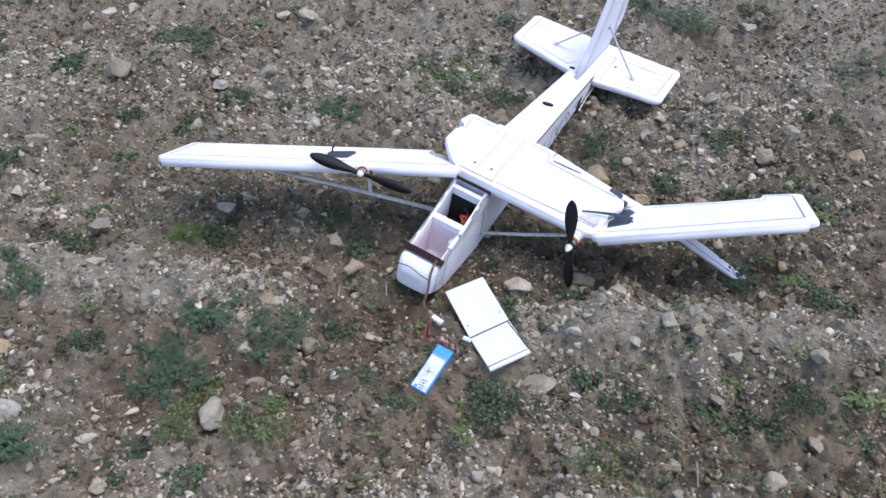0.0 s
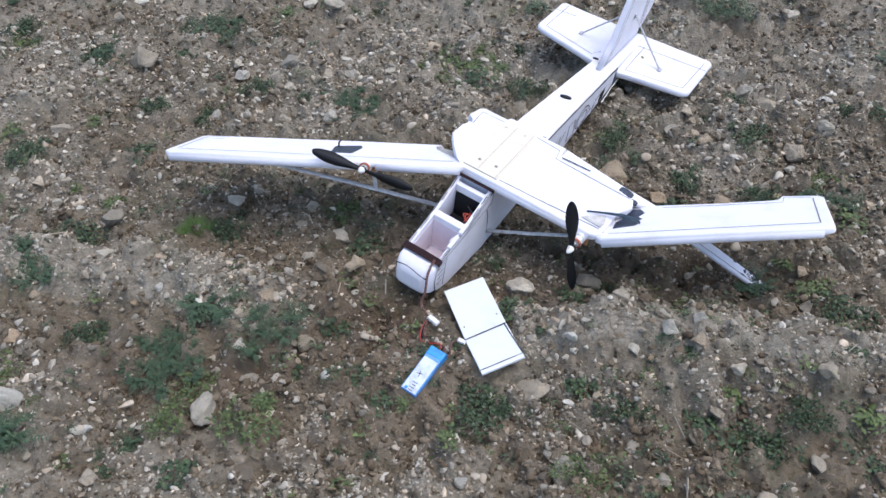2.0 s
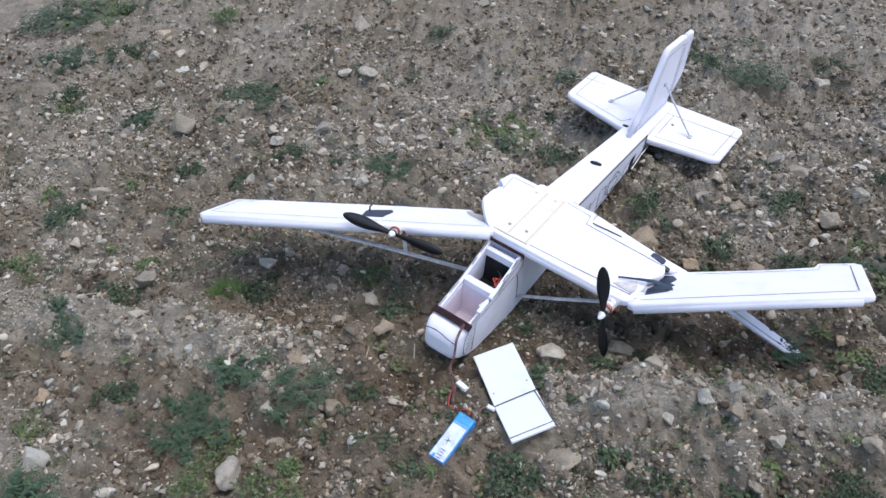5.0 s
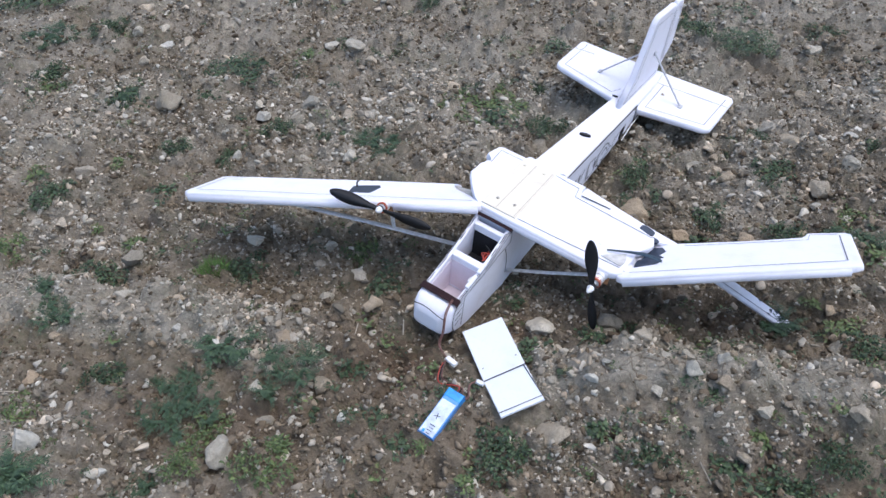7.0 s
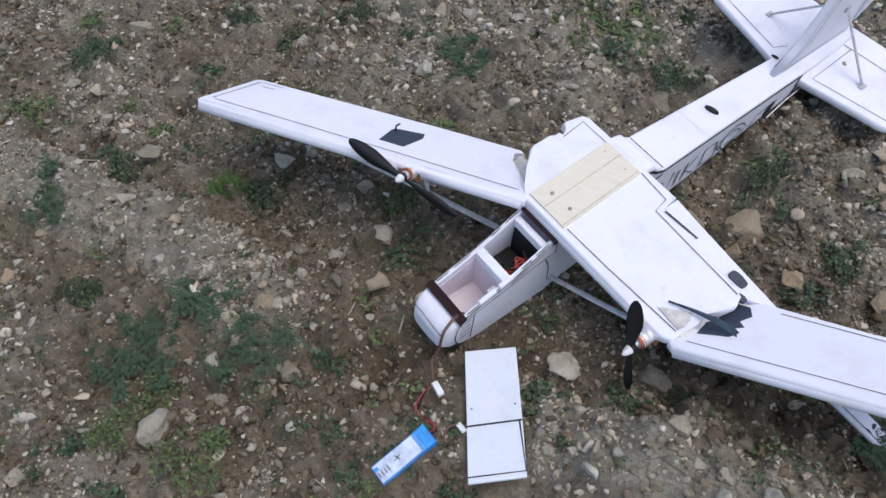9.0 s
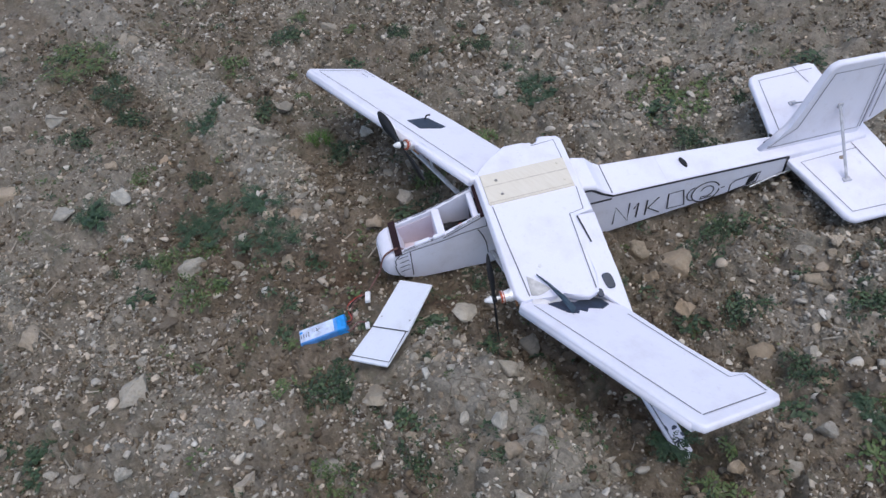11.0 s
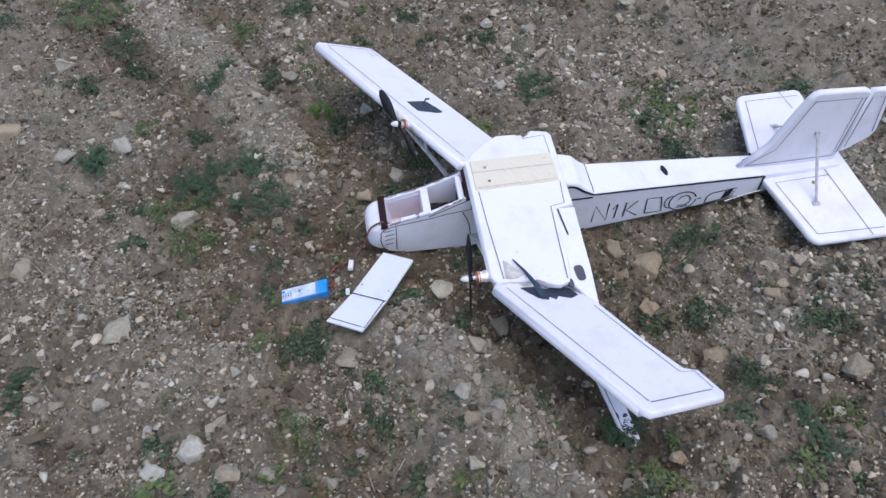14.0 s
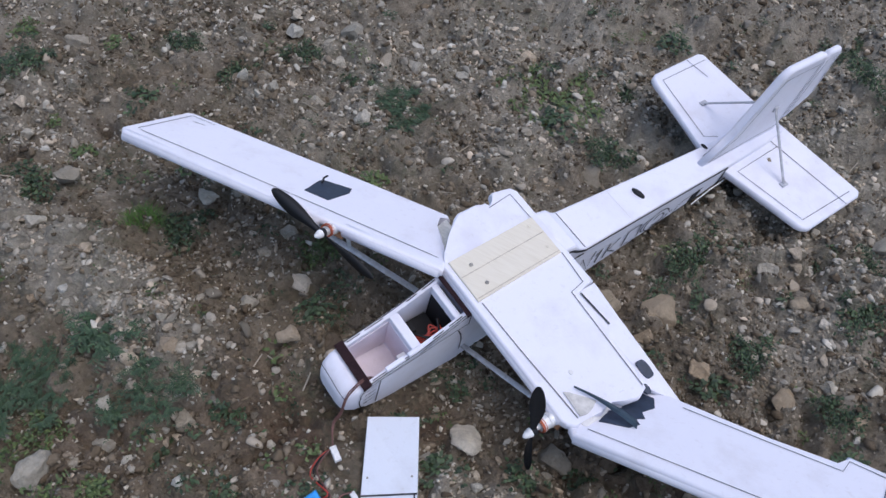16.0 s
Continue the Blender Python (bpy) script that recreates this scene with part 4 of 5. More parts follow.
def struts():
    wing_end, body_end = LEFT(-0.475, 1.50, -0.016), ap(0.225, -0.062, 0.03)
    s = part("wing_strut", tube([wing_end, wing_end.lerp(body_end, 0.5) + Vector((0, 0, 0.003)), body_end], 0.0065, 8, 0.5), STRUT, plane, "slim pale grey wing strut", True)
    mid = wing_end.lerp(body_end, 0.62) + Vector((0, 0, 0.002))
    part("jury_strut", tube([mid, LEFT(mid.x, mid.y + 0.0, -0.02)], 0.0045, 6, 0.6, (0, 1, 0)), STRUT, s)
    part("wing_strut", tube([ap(0.215, 0.028, 0.03), ap(0.22, 0.13, 0.085), ap(0.222, 0.245, 0.155)], 0.0055, 8, 0.5), STRUT, plane, "slim pale grey wing strut", True)
    top_end, foot = Vector((0.495, 1.355, 0.114)), Vector((0.696, 1.318, -0.028))
    d = (foot - top_end).normalized()
    ac = Vector((0.15, 0.95, 0.1)).normalized()
    ac = (ac - d * ac.dot(d)).normalized()
    pts = [top_end - ac * 0.019, foot - ac * 0.018, foot + d * 0.004, foot + ac * 0.014 - d * 0.006, top_end + ac * 0.018]
    lg = part("broken_strut", slab(pts, 0.011, 0.004), FOAM, plane, "white foam strut torn loose, its foot in soil", True)
    n = d.cross(ac)
    n = n if n.z > 0 else -n
    r_ = np.random.default_rng(31)
    for along, across, wide, tall in ((0.008, -0.006, 0.010, 0.008), (0.020, 0.008, 0.007, 0.009), (0.034, -0.003, 0.013, 0.005), (0.040, 0.011, 0.005, 0.008), (0.058, 0.004, 0.010, 0.007), (0.064, -0.010, 0.005, 0.010), (0.088, 0.011, 0.004, 0.008)):
        c = foot + ac * across - d * along + n * 0.0012
        pts = [c + ac * wide * 0.6 * math.cos(t) * r_.uniform(0.5, 1.2) - d * tall * 0.6 * math.sin(t) * r_.uniform(0.5, 1.2) for t in np.linspace(0, 2 * math.pi, 10)[:-1]]
        part("tape_scrap", slab(pts, 0.002, 0, 2, n), TAPE, lg, "dark torn scrap of tape")
    inks("marker_line", [[top_end - ac * 0.013 + d * 0.02, foot - ac * 0.011 - d * 0.03]], n, 0.002, PEN_FAINT, lg, "", 0.001)


fuselage()
centre_wing()
outer_wings()
torn_flakes()
tail()
struts()
motor((-0.183, 1.409, 0.203), (-0.12, -0.905, 0.41), (-0.122, 0.031, 0.031), LEFT_N)
motor((0.264, 1.262, 0.127), -AFT, (-0.008, 0.005, 0.118), TOP)


# ---- hatch cover, battery ----
def hatch_cover():
    h = thing("hatch_cover", (0.085, 1.12, 0.012), "white foam board hatch cover lying folded on the ridge", "hatch cover")
    a_, b_, c_, d_ = Vector((0.083, 1.244, 0.053)), Vector((0.002, 1.217, 0.033)), Vector((0.171, 1.043, 0.040)), Vector((0.090, 1.004, 0.030))
    e_, f_ = Vector((0.053, 1.094, 0.022)), Vector((0.134, 1.130, 0.038))
    p = part("front_panel", slab([b_, e_, f_, a_], 0.006, 0.0015), BOARD, h)
    n = (e_ - b_).cross(a_ - b_).normalized()
    part("rivet", box(e_.lerp(b_, 0.22).lerp(f_.lerp(a_, 0.22), 0.1) + n * 0.0005, (f_ - e_, b_ - e_, n), (0.003, 0.003, 0.0015), 0.0005), STEEL, p)
    part("rivet", box(e_.lerp(b_, 0.22).lerp(f_.lerp(a_, 0.22), 0.9) + n * 0.0005, (f_ - e_, b_ - e_, n), (0.003, 0.003, 0.0015), 0.0005), STEEL, p)
    q = part("rear_panel", slab([e_, d_, c_, f_], 0.006, 0.0015), BOARD, h)
    n2 = (d_ - e_).cross(f_ - e_).normalized()
    inks("marker_line", [[e_ + (f_ - e_) * t for t in (0.0, 0.5, 1.0)]], n + n2, 0.003, PEN, h, "", 0.0008)
    inks("marker_line", [[d_.lerp(e_, 0.1), c_.lerp(f_, 0.1), f_.lerp(e_, 0.05)]], n2, 0.0022, PEN, q, "", 0.0008)


def battery():
    bt = thing("battery", (-0.025, 1.018, -0.01), "light blue shrink-wrapped battery pack lying on soil", "battery")
    d = Vector((0.052, 0.086, 0.020)).normalized()
    s = Vector((0.86, -0.5, -0.12))
    s = (s - d * s.dot(d)).normalized()
    u = s.cross(d)
    c = Vector((-0.024, 1.018, 0.010))
    body = part("battery_body", box(c, (d, s, u), (0.106, 0.036, 0.024), 0.004), SKYBLUE, bt)
    part("battery_label", box(c + u * 0.0118 - d * 0.012, (d, s, u), (0.078, 0.031, 0.0012), 0.0003), LABEL, body, "pale printed label")
    part("battery_cap", box(c + d * 0.043, (d, s, u), (0.022, 0.0372, 0.0252), 0.004), BLUE, body, "bright blue end wrap")
    marks = []
    for i in range(4):
        q = c + u * 0.0125 - d * (0.048 - 0.006 * i) + s * 0.002
        marks.append([q - s * (0.004 + 0.002 * (i % 2)), q + s * 0.005])
    marks.append([c + u * 0.0125 - d * 0.012 - s * 0.008, c + u * 0.0125 - d * 0.008 + s * 0.004])
    marks.append([c + u * 0.0125 - d * 0.017 + s * 0.0, c + u * 0.0125 - d * 0.004 - s * 0.003])
    inks("print_bar", marks, u, 0.0014, PEN, body, "", 0.0004)
    inks("print_bar", [[c + u * 0.0125 - d * 0.047 - s * 0.011, c + u * 0.0125 - d * 0.047 - s * 0.005]], u, 0.008, BLUE, body, "", 0.0004)
    end = c + d * 0.054
    plug = Vector((-0.014, 1.137, 0.030))
    part("connector", box(plug, ((0.75, -0.62, -0.1), (0.62, 0.75, 0), (0.06, -0.08, 1)), (0.026, 0.011, 0.010), 0.002), NYLON, bt, "white nylon battery connector")
    for k, mt in enumerate((RED, BLACK, BROWN)):
        o = s * (k - 1) * 0.004
        part("cable", tube(smooth_line([end + o - d * 0.004, end + o + d * 0.012 + Vector((0, 0, 0.004)), Vector((-0.035 + 0.004 * k, 1.092 + 0.004 * k, 0.018)), Vector((-0.036 + 0.003 * k, 1.12, 0.026)), plug + Vector((-0.010, 0.006, 0.001 * k))]), 0.0013, 6), mt, bt, "", True)
    for k in range(2):
        part("cable", tube(smooth_line([plug + Vector((-0.008, 0.006 - 0.002 * k, 0.002)), ap(-0.058, 0.034 + 0.003 * k, 0.036), ap(-0.042, 0.030 + 0.003 * k, 0.06), ap(-0.026, 0.022 + 0.003 * k, 0.096), ap(0.004, 0.016 + 0.003 * k, 0.1065), ap(0.02, 0.012 + 0.003 * k, 0.09), ap(0.04, 0.004 + 0.003 * k, 0.05)]), 0.0013, 6), BROWN, bt, "reddish brown supply cable", True)
    part("balance_plug", box(Vector((0.046, 1.088, 0.026)), ((0.8, -0.5, 0.1), (0.5, 0.8, 0), (0, 0, 1)), (0.018, 0.009, 0.006), 0.001), NYLON, bt, "small white balance plug")
    part("balance_lead", tube(smooth_line([end + s * 0.012 - d * 0.004, end + s * 0.022 + d * 0.004, Vector((0.026, 1.078, 0.028)), Vector((0.039, 1.092, 0.027))]), 0.0018, 6), BROWN, bt, "", True)


hatch_cover()
battery()


# ---- stones ----
def ico(level):
    bm = bmesh.new()
    bmesh.ops.create_icosphere(bm, subdivisions=level, radius=1.0)
    v = np.array([p.co[:] for p in bm.verts])
    f = np.array([[p.index for p in q.verts] for q in bm.faces])
    bm.free()
    return v, f


ICO1, ICO2, ICO4 = ico(1), ico(2), ico(4)
CHIP = (np.array([(1, 0, 0), (-1, 0, 0), (0, 1, 0), (0, -1, 0), (0, 0, 1), (0, 0, -1)], float), np.array([(0, 2, 4), (2, 1, 4), (1, 3, 4), (3, 0, 4), (2, 0, 5), (1, 2, 5), (3, 1, 5), (0, 3, 5)]))
rng = np.random.default_rng(7)


def rough_ball(base, r_, cuts=9, lumpy=0.03, keen=(0.35, 0.8)):
    """A broken stone: a ball cut by random flat breaks, with shallow lumps."""
    v = base * 1.0
    for _ in range(cuts):
        n = r_.normal(size=3)
        n /= np.linalg.norm(n)
        v = v - np.outer(np.maximum(v @ n - r_.uniform(*keen), 0), n)
    w = r_.normal(size=(4, 3)) * 4.0
    bumps = sum(np.sin(v @ w[i] + r_.uniform(0, 6)) for i in range(4))[:, None]
    return v * (1 + lumpy * bumps)


def stone_mesh(k):
    r_ = np.random.default_rng(100 + k)
    v = rough_ball(ICO4[0], r_, 13 if k % 3 else 8, 0.03, (0.32, 0.68) if k % 3 else (0.45, 0.85)) * np.array([1.0, r_.uniform(0.7, 0.98), r_.uniform(0.5, 0.78)])
    for f_ in (3.0, 6.0, 12.0):
        w = r_.normal(size=(4, 3)) * f_
        v = v * (1 + 0.15 / f_ * sum(np.sin(v @ w[i] + r_.uniform(0, 6)) for i in range(4))[:, None])
    v = v + r_.normal(size=v.shape) * 0.006
    v /= np.abs(v[:, 0]).max() * 1.0
    return v


STONE_SHAPES = [stone_mesh(k) for k in range(16)]
STONE_MESHES = {}


def place_stones(rows, kind, group):
    """Single stones: x, y and width; for a long one also its length over its width, and its turn."""
    mat, word = STONES[kind]
    for x, y, size, *more in rows:
        k = int(rng.integers(len(STONE_SHAPES)))
        if (kind, k) not in STONE_MESHES:
            STONE_MESHES[kind, k] = array_mesh("stone", STONE_SHAPES[k], ICO4[1], False)
            STONE_MESHES[kind, k].materials.append(mat)
        ob = new("stone", STONE_MESHES[kind, k])
        w, low = (size * 0.5, 0.55) if kind == "b" else (size * 0.66, 1.0)
        long, turn = more or (1.0, rng.uniform(0, 360))
        ob.matrix_world = pose(x, y, float(height(x, y)) + w * 0.33, rng.uniform(-20, 20), rng.uniform(-20, 20), turn) @ Matrix.Diagonal((w * long, w, w * low, 1))
        how = "large %s broken stone half sunk in soil" if size > 0.05 else "%s broken stone half sunk in soil" if size > 0.026 else "small %s stone lying on soil"
        tagged(ob, how % word, "stone", group)


place_stones(((-0.054, 0.289, 0.021), (-0.234, 0.492, 0.020), (0.195, 0.555, 0.037), (-0.221, 0.567, 0.029), (0.106, 0.592, 0.025), (0.199, 0.627, 0.049), (0.059, 0.670, 0.017), (0.057, 0.792, 0.027), (0.083, 0.812, 0.020), (-0.635, 0.853, 0.015), (-0.483, 0.858, 0.015), (0.366, 0.896, 0.024), (-0.812, 0.908, 0.063), (-1.962, 0.981, 0.048), (-0.215, 0.991, 0.019),), "w", "white stones on the near furrow")
place_stones(((-0.231, 1.032, 0.022), (0.256, 1.077, 0.028), (0.341, 1.096, 0.015), (-0.132, 1.125, 0.015), (0.511, 1.130, 0.033), (-0.466, 1.163, 0.012), (-0.311, 1.174, 0.015), (0.211, 1.189, 0.019), (-0.282, 1.190, 0.016), (-0.881, 1.199, 0.018), (-0.608, 1.202, 0.017), (0.202, 1.219, 0.017),), "w", "white stones on the plough ridge")
place_stones(((-0.261, 1.447, 0.043), (0.829, 1.474, 0.015), (-1.066, 1.586, 0.023), (0.694, 1.791, 0.019), (-0.929, 1.879, 0.020), (-0.362, 1.892, 0.035), (-0.688, 1.907, 0.040), (1.007, 2.014, 0.037), (0.090, 2.042, 0.026), (-0.663, 2.100, 0.045), (-0.798, 2.137, 0.035), (-0.342, 2.145, 0.038), (-0.742, 2.227, 0.025), (-0.779, 2.243, 0.022), (-1.133, 2.576, 0.036),), "w", "white stones on the field behind")
place_stones(((-0.263, 0.371, 0.038), (-0.177, 0.383, 0.022), (-0.384, 0.409, 0.024), (-0.468, 0.410, 0.022), (-0.131, 0.435, 0.019), (-0.796, 0.454, 0.027), (-0.599, 0.523, 0.023), (-0.521, 0.537, 0.045), (0.000, 0.540, 0.025), (0.078, 0.558, 0.016), (-1.211, 0.605, 0.042), (-0.383, 0.668, 0.028), (0.200, 0.692, 0.036), (-0.266, 0.698, 0.030), (0.390, 0.718, 0.021), (0.328, 0.722, 0.024), (-0.596, 0.761, 0.029), (-0.881, 0.773, 0.066), (0.222, 0.789, 0.016), (0.338, 0.804, 0.016), (-1.412, 0.820, 0.030), (0.685, 0.857, 0.034), (0.72, 1.005, 0.027), (0.217, 0.873, 0.017), (-0.650, 0.906, 0.019), (-1.331, 0.936, 0.049), (-1.235, 0.945, 0.022), (-0.741, 0.956, 0.015), (-0.953, 0.960, 0.034), (-0.299, 0.985, 0.017), (0.481, 1.014, 0.012),), "p", "pale stones on the near furrow")
place_stones(((0.565, 1.022, 0.031), (-0.397, 1.045, 0.025), (-0.285, 1.051, 0.014), (-0.460, 1.051, 0.014), (0.384, 1.066, 0.023), (0.442, 1.093, 0.036), (0.185, 1.102, 0.017), (0.565, 1.105, 0.017), (0.222, 1.106, 0.015), (0.439, 1.133, 0.020), (0.401, 1.144, 0.018), (0.366, 1.152, 0.013), (0.598, 1.155, 0.018), (-0.564, 1.166, 0.014), (0.634, 1.179, 0.023), (-0.451, 1.179, 0.014), (-0.591, 1.185, 0.014), (0.556, 1.195, 0.014), (-1.032, 1.198, 0.025), (0.363, 1.199, 0.044), (-0.348, 1.219, 0.024), (-0.413, 1.225, 0.022), (0.757, 1.234, 0.036), (-0.366, 1.239, 0.014), (0.162, 1.258, 0.054), (-1.390, 1.278, 0.036), (-0.645, 1.295, 0.030), (-1.544, 1.307, 0.054), (-0.788, 1.315, 0.042), (-0.323, 1.351, 0.039),), "p", "pale stones on the plough ridge")
place_stones(((0.843, 1.410, 0.027), (-1.216, 1.422, 0.031), (0.846, 1.520, 0.035), (-0.997, 1.522, 0.030), (-0.539, 1.537, 0.045), (-0.346, 1.539, 0.031), (0.988, 1.579, 0.025), (-1.140, 1.589, 0.029), (-1.143, 1.632, 0.034), (0.730, 1.667, 0.026), (0.902, 1.670, 0.029), (0.707, 1.717, 0.024), (0.842, 1.720, 0.025), (-0.206, 1.859, 0.028), (-0.594, 1.881, 0.029), (0.583, 1.898, 0.049), (1.058, 1.907, 0.022), (-0.505, 1.929, 0.026), (0.619, 1.955, 0.028), (-0.013, 2.027, 0.023), (-0.136, 2.040, 0.024), (0.800, 2.050, 0.050), (-0.509, 2.063, 0.025), (-0.560, 2.094, 0.030), (-0.222, 2.163, 0.037), (-0.690, 2.170, 0.038), (-0.101, 2.319, 0.039), (0.744, 2.322, 0.026), (-0.395, 2.436, 0.052), (-0.013, 2.442, 0.033),), "p", "pale stones on the field behind")
place_stones(((1.030, 2.500, 0.046), (-0.459, 2.534, 0.057), (-1.047, 2.553, 0.028), (-0.545, 2.569, 0.044), (-0.215, 2.610, 0.024), (-0.633, 2.636, 0.024), (-1.269, 2.648, 0.037), (-1.195, 2.701, 0.052), (1.178, 2.892, 0.041), (-0.100, 3.191, 0.046), (-0.495, 3.220, 0.082),), "p", "pale stones on the field behind")
place_stones(((-0.151, 0.513, 0.020), (0.524, 0.955, 0.029), (0.308, 0.984, 0.019), (0.186, 0.988, 0.056),), "t", "tan stones on the near furrow")
place_stones(((0.413, 1.049, 0.015), (-1.780, 1.070, 0.041), (-0.892, 1.073, 0.033), (-0.275, 1.091, 0.035), (-0.659, 1.169, 0.017), (0.778, 1.346, 0.036), (0.566, 1.373, 0.018),), "t", "tan stones on the plough ridge")
place_stones(((-0.672, 1.439, 0.022), (0.499, 1.578, 0.042), (0.655, 1.605, 0.048), (0.786, 1.617, 0.034), (0.390, 1.617, 0.037), (0.296, 1.680, 0.050), (0.402, 1.690, 0.059), (0.870, 1.792, 0.050), (1.121, 1.795, 0.062), (0.644, 1.820, 0.037), (0.627, 1.915, 0.023), (0.833, 1.954, 0.069), (0.920, 2.240, 0.030), (-0.117, 2.273, 0.043), (-0.925, 2.414, 0.038),), "t", "tan stones on the field behind")
place_stones(((-0.326, 0.383, 0.044), (-0.093, 0.465, 0.027), (-0.618, 0.479, 0.058), (-0.177, 0.646, 0.065), (0.300, 0.662, 0.037), (-1.097, 0.667, 0.079), (0.563, 0.750, 0.039), (0.406, 0.810, 0.033), (0.246, 0.827, 0.047), (-0.396, 0.958, 0.024), (0.444, 0.992, 0.014), (-0.365, 1.006, 0.033), (-0.437, 1.009, 0.013),), "g", "grey stones on the near furrow")
place_stones(((0.500, 1.068, 0.029), (-0.374, 1.092, 0.020), (-0.406, 1.136, 0.035), (-0.374, 1.191, 0.036), (0.476, 1.247, 0.031), (-0.201, 1.311, 0.041), (0.304, 1.312, 0.047),), "g", "grey stones on the plough ridge")
place_stones(((-0.820, 1.443, 0.044), (-0.359, 1.472, 0.027), (-0.451, 1.510, 0.028), (-1.120, 1.825, 0.057), (0.950, 1.840, 0.037), (0.633, 1.872, 0.038), (0.160, 1.995, 0.051), (-0.407, 2.098, 0.051), (-0.518, 2.153, 0.049), (-0.992, 2.166, 0.079), (-1.162, 2.434, 0.039), (0.189, 2.491, 0.036), (-1.018, 2.826, 0.047), (-1.334, 2.893, 0.055), (-0.560, 2.928, 0.054),), "g", "grey stones on the field behind")
place_stones(((-0.021, 0.407, 0.058), (-0.324, 0.792, 0.084),), "b", "brown stones on the near furrow")
place_stones(((0.421, 1.215, 0.042), (-0.284, 1.259, 0.029), (0.651, 1.285, 0.036), (0.597, 1.294, 0.056), (0.460, 1.315, 0.036), (0.393, 1.330, 0.037), (-0.129, 1.335, 0.041),), "b", "brown stones on the plough ridge")
place_stones(((-0.125, 1.402, 0.036), (0.951, 1.618, 0.027),), "b", "brown stones on the field behind")
place_stones(((-0.432, 0.915, 0.044, 1.3, 95),), "p", "pale stones on the near furrow")


def scatter(name, count, lo, hi, base, seed, label, window, favour, mat=PEBBLE, lift=0.0, shun=0.0):
    """Loose gravel, as one heap of many small stones."""
    r_ = np.random.default_rng(seed)
    x = r_.uniform(window[0], window[1], count * 3)
    y = r_.uniform(window[2], window[3], count * 3)
    want = favour + (1 - favour) * gravel_amount(x, y)
    want = want * (0.55 + 0.45 * lumps(x, y, 0.12, 31)) * (1 - 0.6 * damp_shade_amount(x, y)) * (1 - shun * gravel_amount(x, y)) * (1 - 0.78 * silt(x, y))
    covered = np.zeros(count * 3, bool)
    for cx, cy, dx, dy, hl, hw in ((0.085, 1.122, 0.41, -0.91, 0.13, 0.052), (-0.024, 1.018, 0.52, 0.86, 0.06, 0.026)):
        along, across = (x - cx) * dx + (y - cy) * dy, (y - cy) * dx - (x - cx) * dy
        covered |= (np.abs(along) < hl) & (np.abs(across) < hw)
    want = np.where(covered, 0, want)
    keep = np.nonzero(r_.uniform(0, 0.75, count * 3) < want)[0][:count]
    x, y = x[keep], y[keep]
    n = len(x)
    size = lo * (hi / lo) ** (r_.power(0.55, n))
    kinds = [rough_ball(base[0], r_, 8, 0.03, (0.22, 0.7)) for _ in range(32)]
    if len(base[0]) < 10:
        kinds = [base[0] * r_.uniform(0.6, 1.2, (6, 1)) + r_.normal(size=(6, 3)) * 0.25 for _ in range(32)]
    v = np.stack(kinds)[r_.integers(32, size=n)]
    v = v * (size[:, None] * np.stack([np.ones(n), r_.uniform(0.35, 1, n), r_.uniform(0.4, 0.8, n)], 1))[:, None, :] * 0.6
    az, tl = r_.uniform(0, 6.283, n), r_.uniform(-0.5, 0.5, n)
    ct, st_ = np.cos(tl)[:, None], np.sin(tl)[:, None]
    v = np.stack([v[..., 0] * ct - v[..., 2] * st_, v[..., 1], v[..., 0] * st_ + v[..., 2] * ct], -1)
    ca, sa = np.cos(az)[:, None], np.sin(az)[:, None]
    v = np.stack([v[..., 0] * ca - v[..., 1] * sa + x[:, None], v[..., 0] * sa + v[..., 1] * ca + y[:, None], v[..., 2] + (height(x, y) + size * lift)[:, None]], -1)
    f = base[1][None] + (np.arange(n) * len(base[0]))[:, None, None]
    me = array_mesh(name, v.reshape(-1, 3), f.reshape(-1, 3), False)
    me.materials.append(mat)
    return tagged(new(name, me), label, "gravel", kind="stuff")


def pebbles(count):
    """Single pebbles on the ridge beside the airplane, pieces of the ground that can be told apart."""
    r_ = np.random.default_rng(71)
    mats = (stone_material("ridge_pebble", (0.22, 0.19, 0.145), (0.6, 0.555, 0.47), True), stone_material("earthy_pebble", (0.14, 0.112, 0.076), (0.42, 0.375, 0.3), True))
    shapes = [rough_ball(ICO2[0], r_, 9, 0.03) * np.array([1.0, r_.uniform(0.6, 0.95), r_.uniform(0.5, 0.8)]) for _ in range(6)]
    meshes = []
    for mat in mats:
        for v in shapes:
            meshes.append(array_mesh("pebble", v, ICO2[1], False))
            meshes[-1].materials.append(mat)
    n = 0
    while n < count:
        x, y = r_.uniform(-0.95, 0.85), r_.uniform(0.98, 1.36)
        if r_.uniform() > (0.15 + float(gravel_amount(np.array([x]), np.array([y]))[0])) * (1 - 0.6 * float(silt(np.array([x]), np.array([y]))[0])) or -0.1 < x < 0.19 and 0.98 < y < 1.3:
            continue
        w = 0.5 * r_.uniform(0.013, 0.026)
        ob = new("pebble", meshes[int(r_.integers(len(meshes)))])
        ob.parent = ground
        ob.matrix_world = pose(x, y, float(height(x, y)) + 0.2 * w, r_.uniform(-25, 25), r_.uniform(-25, 25), r_.uniform(0, 360)) @ Matrix.Diagonal((w, w, w, 1))
        n += 1


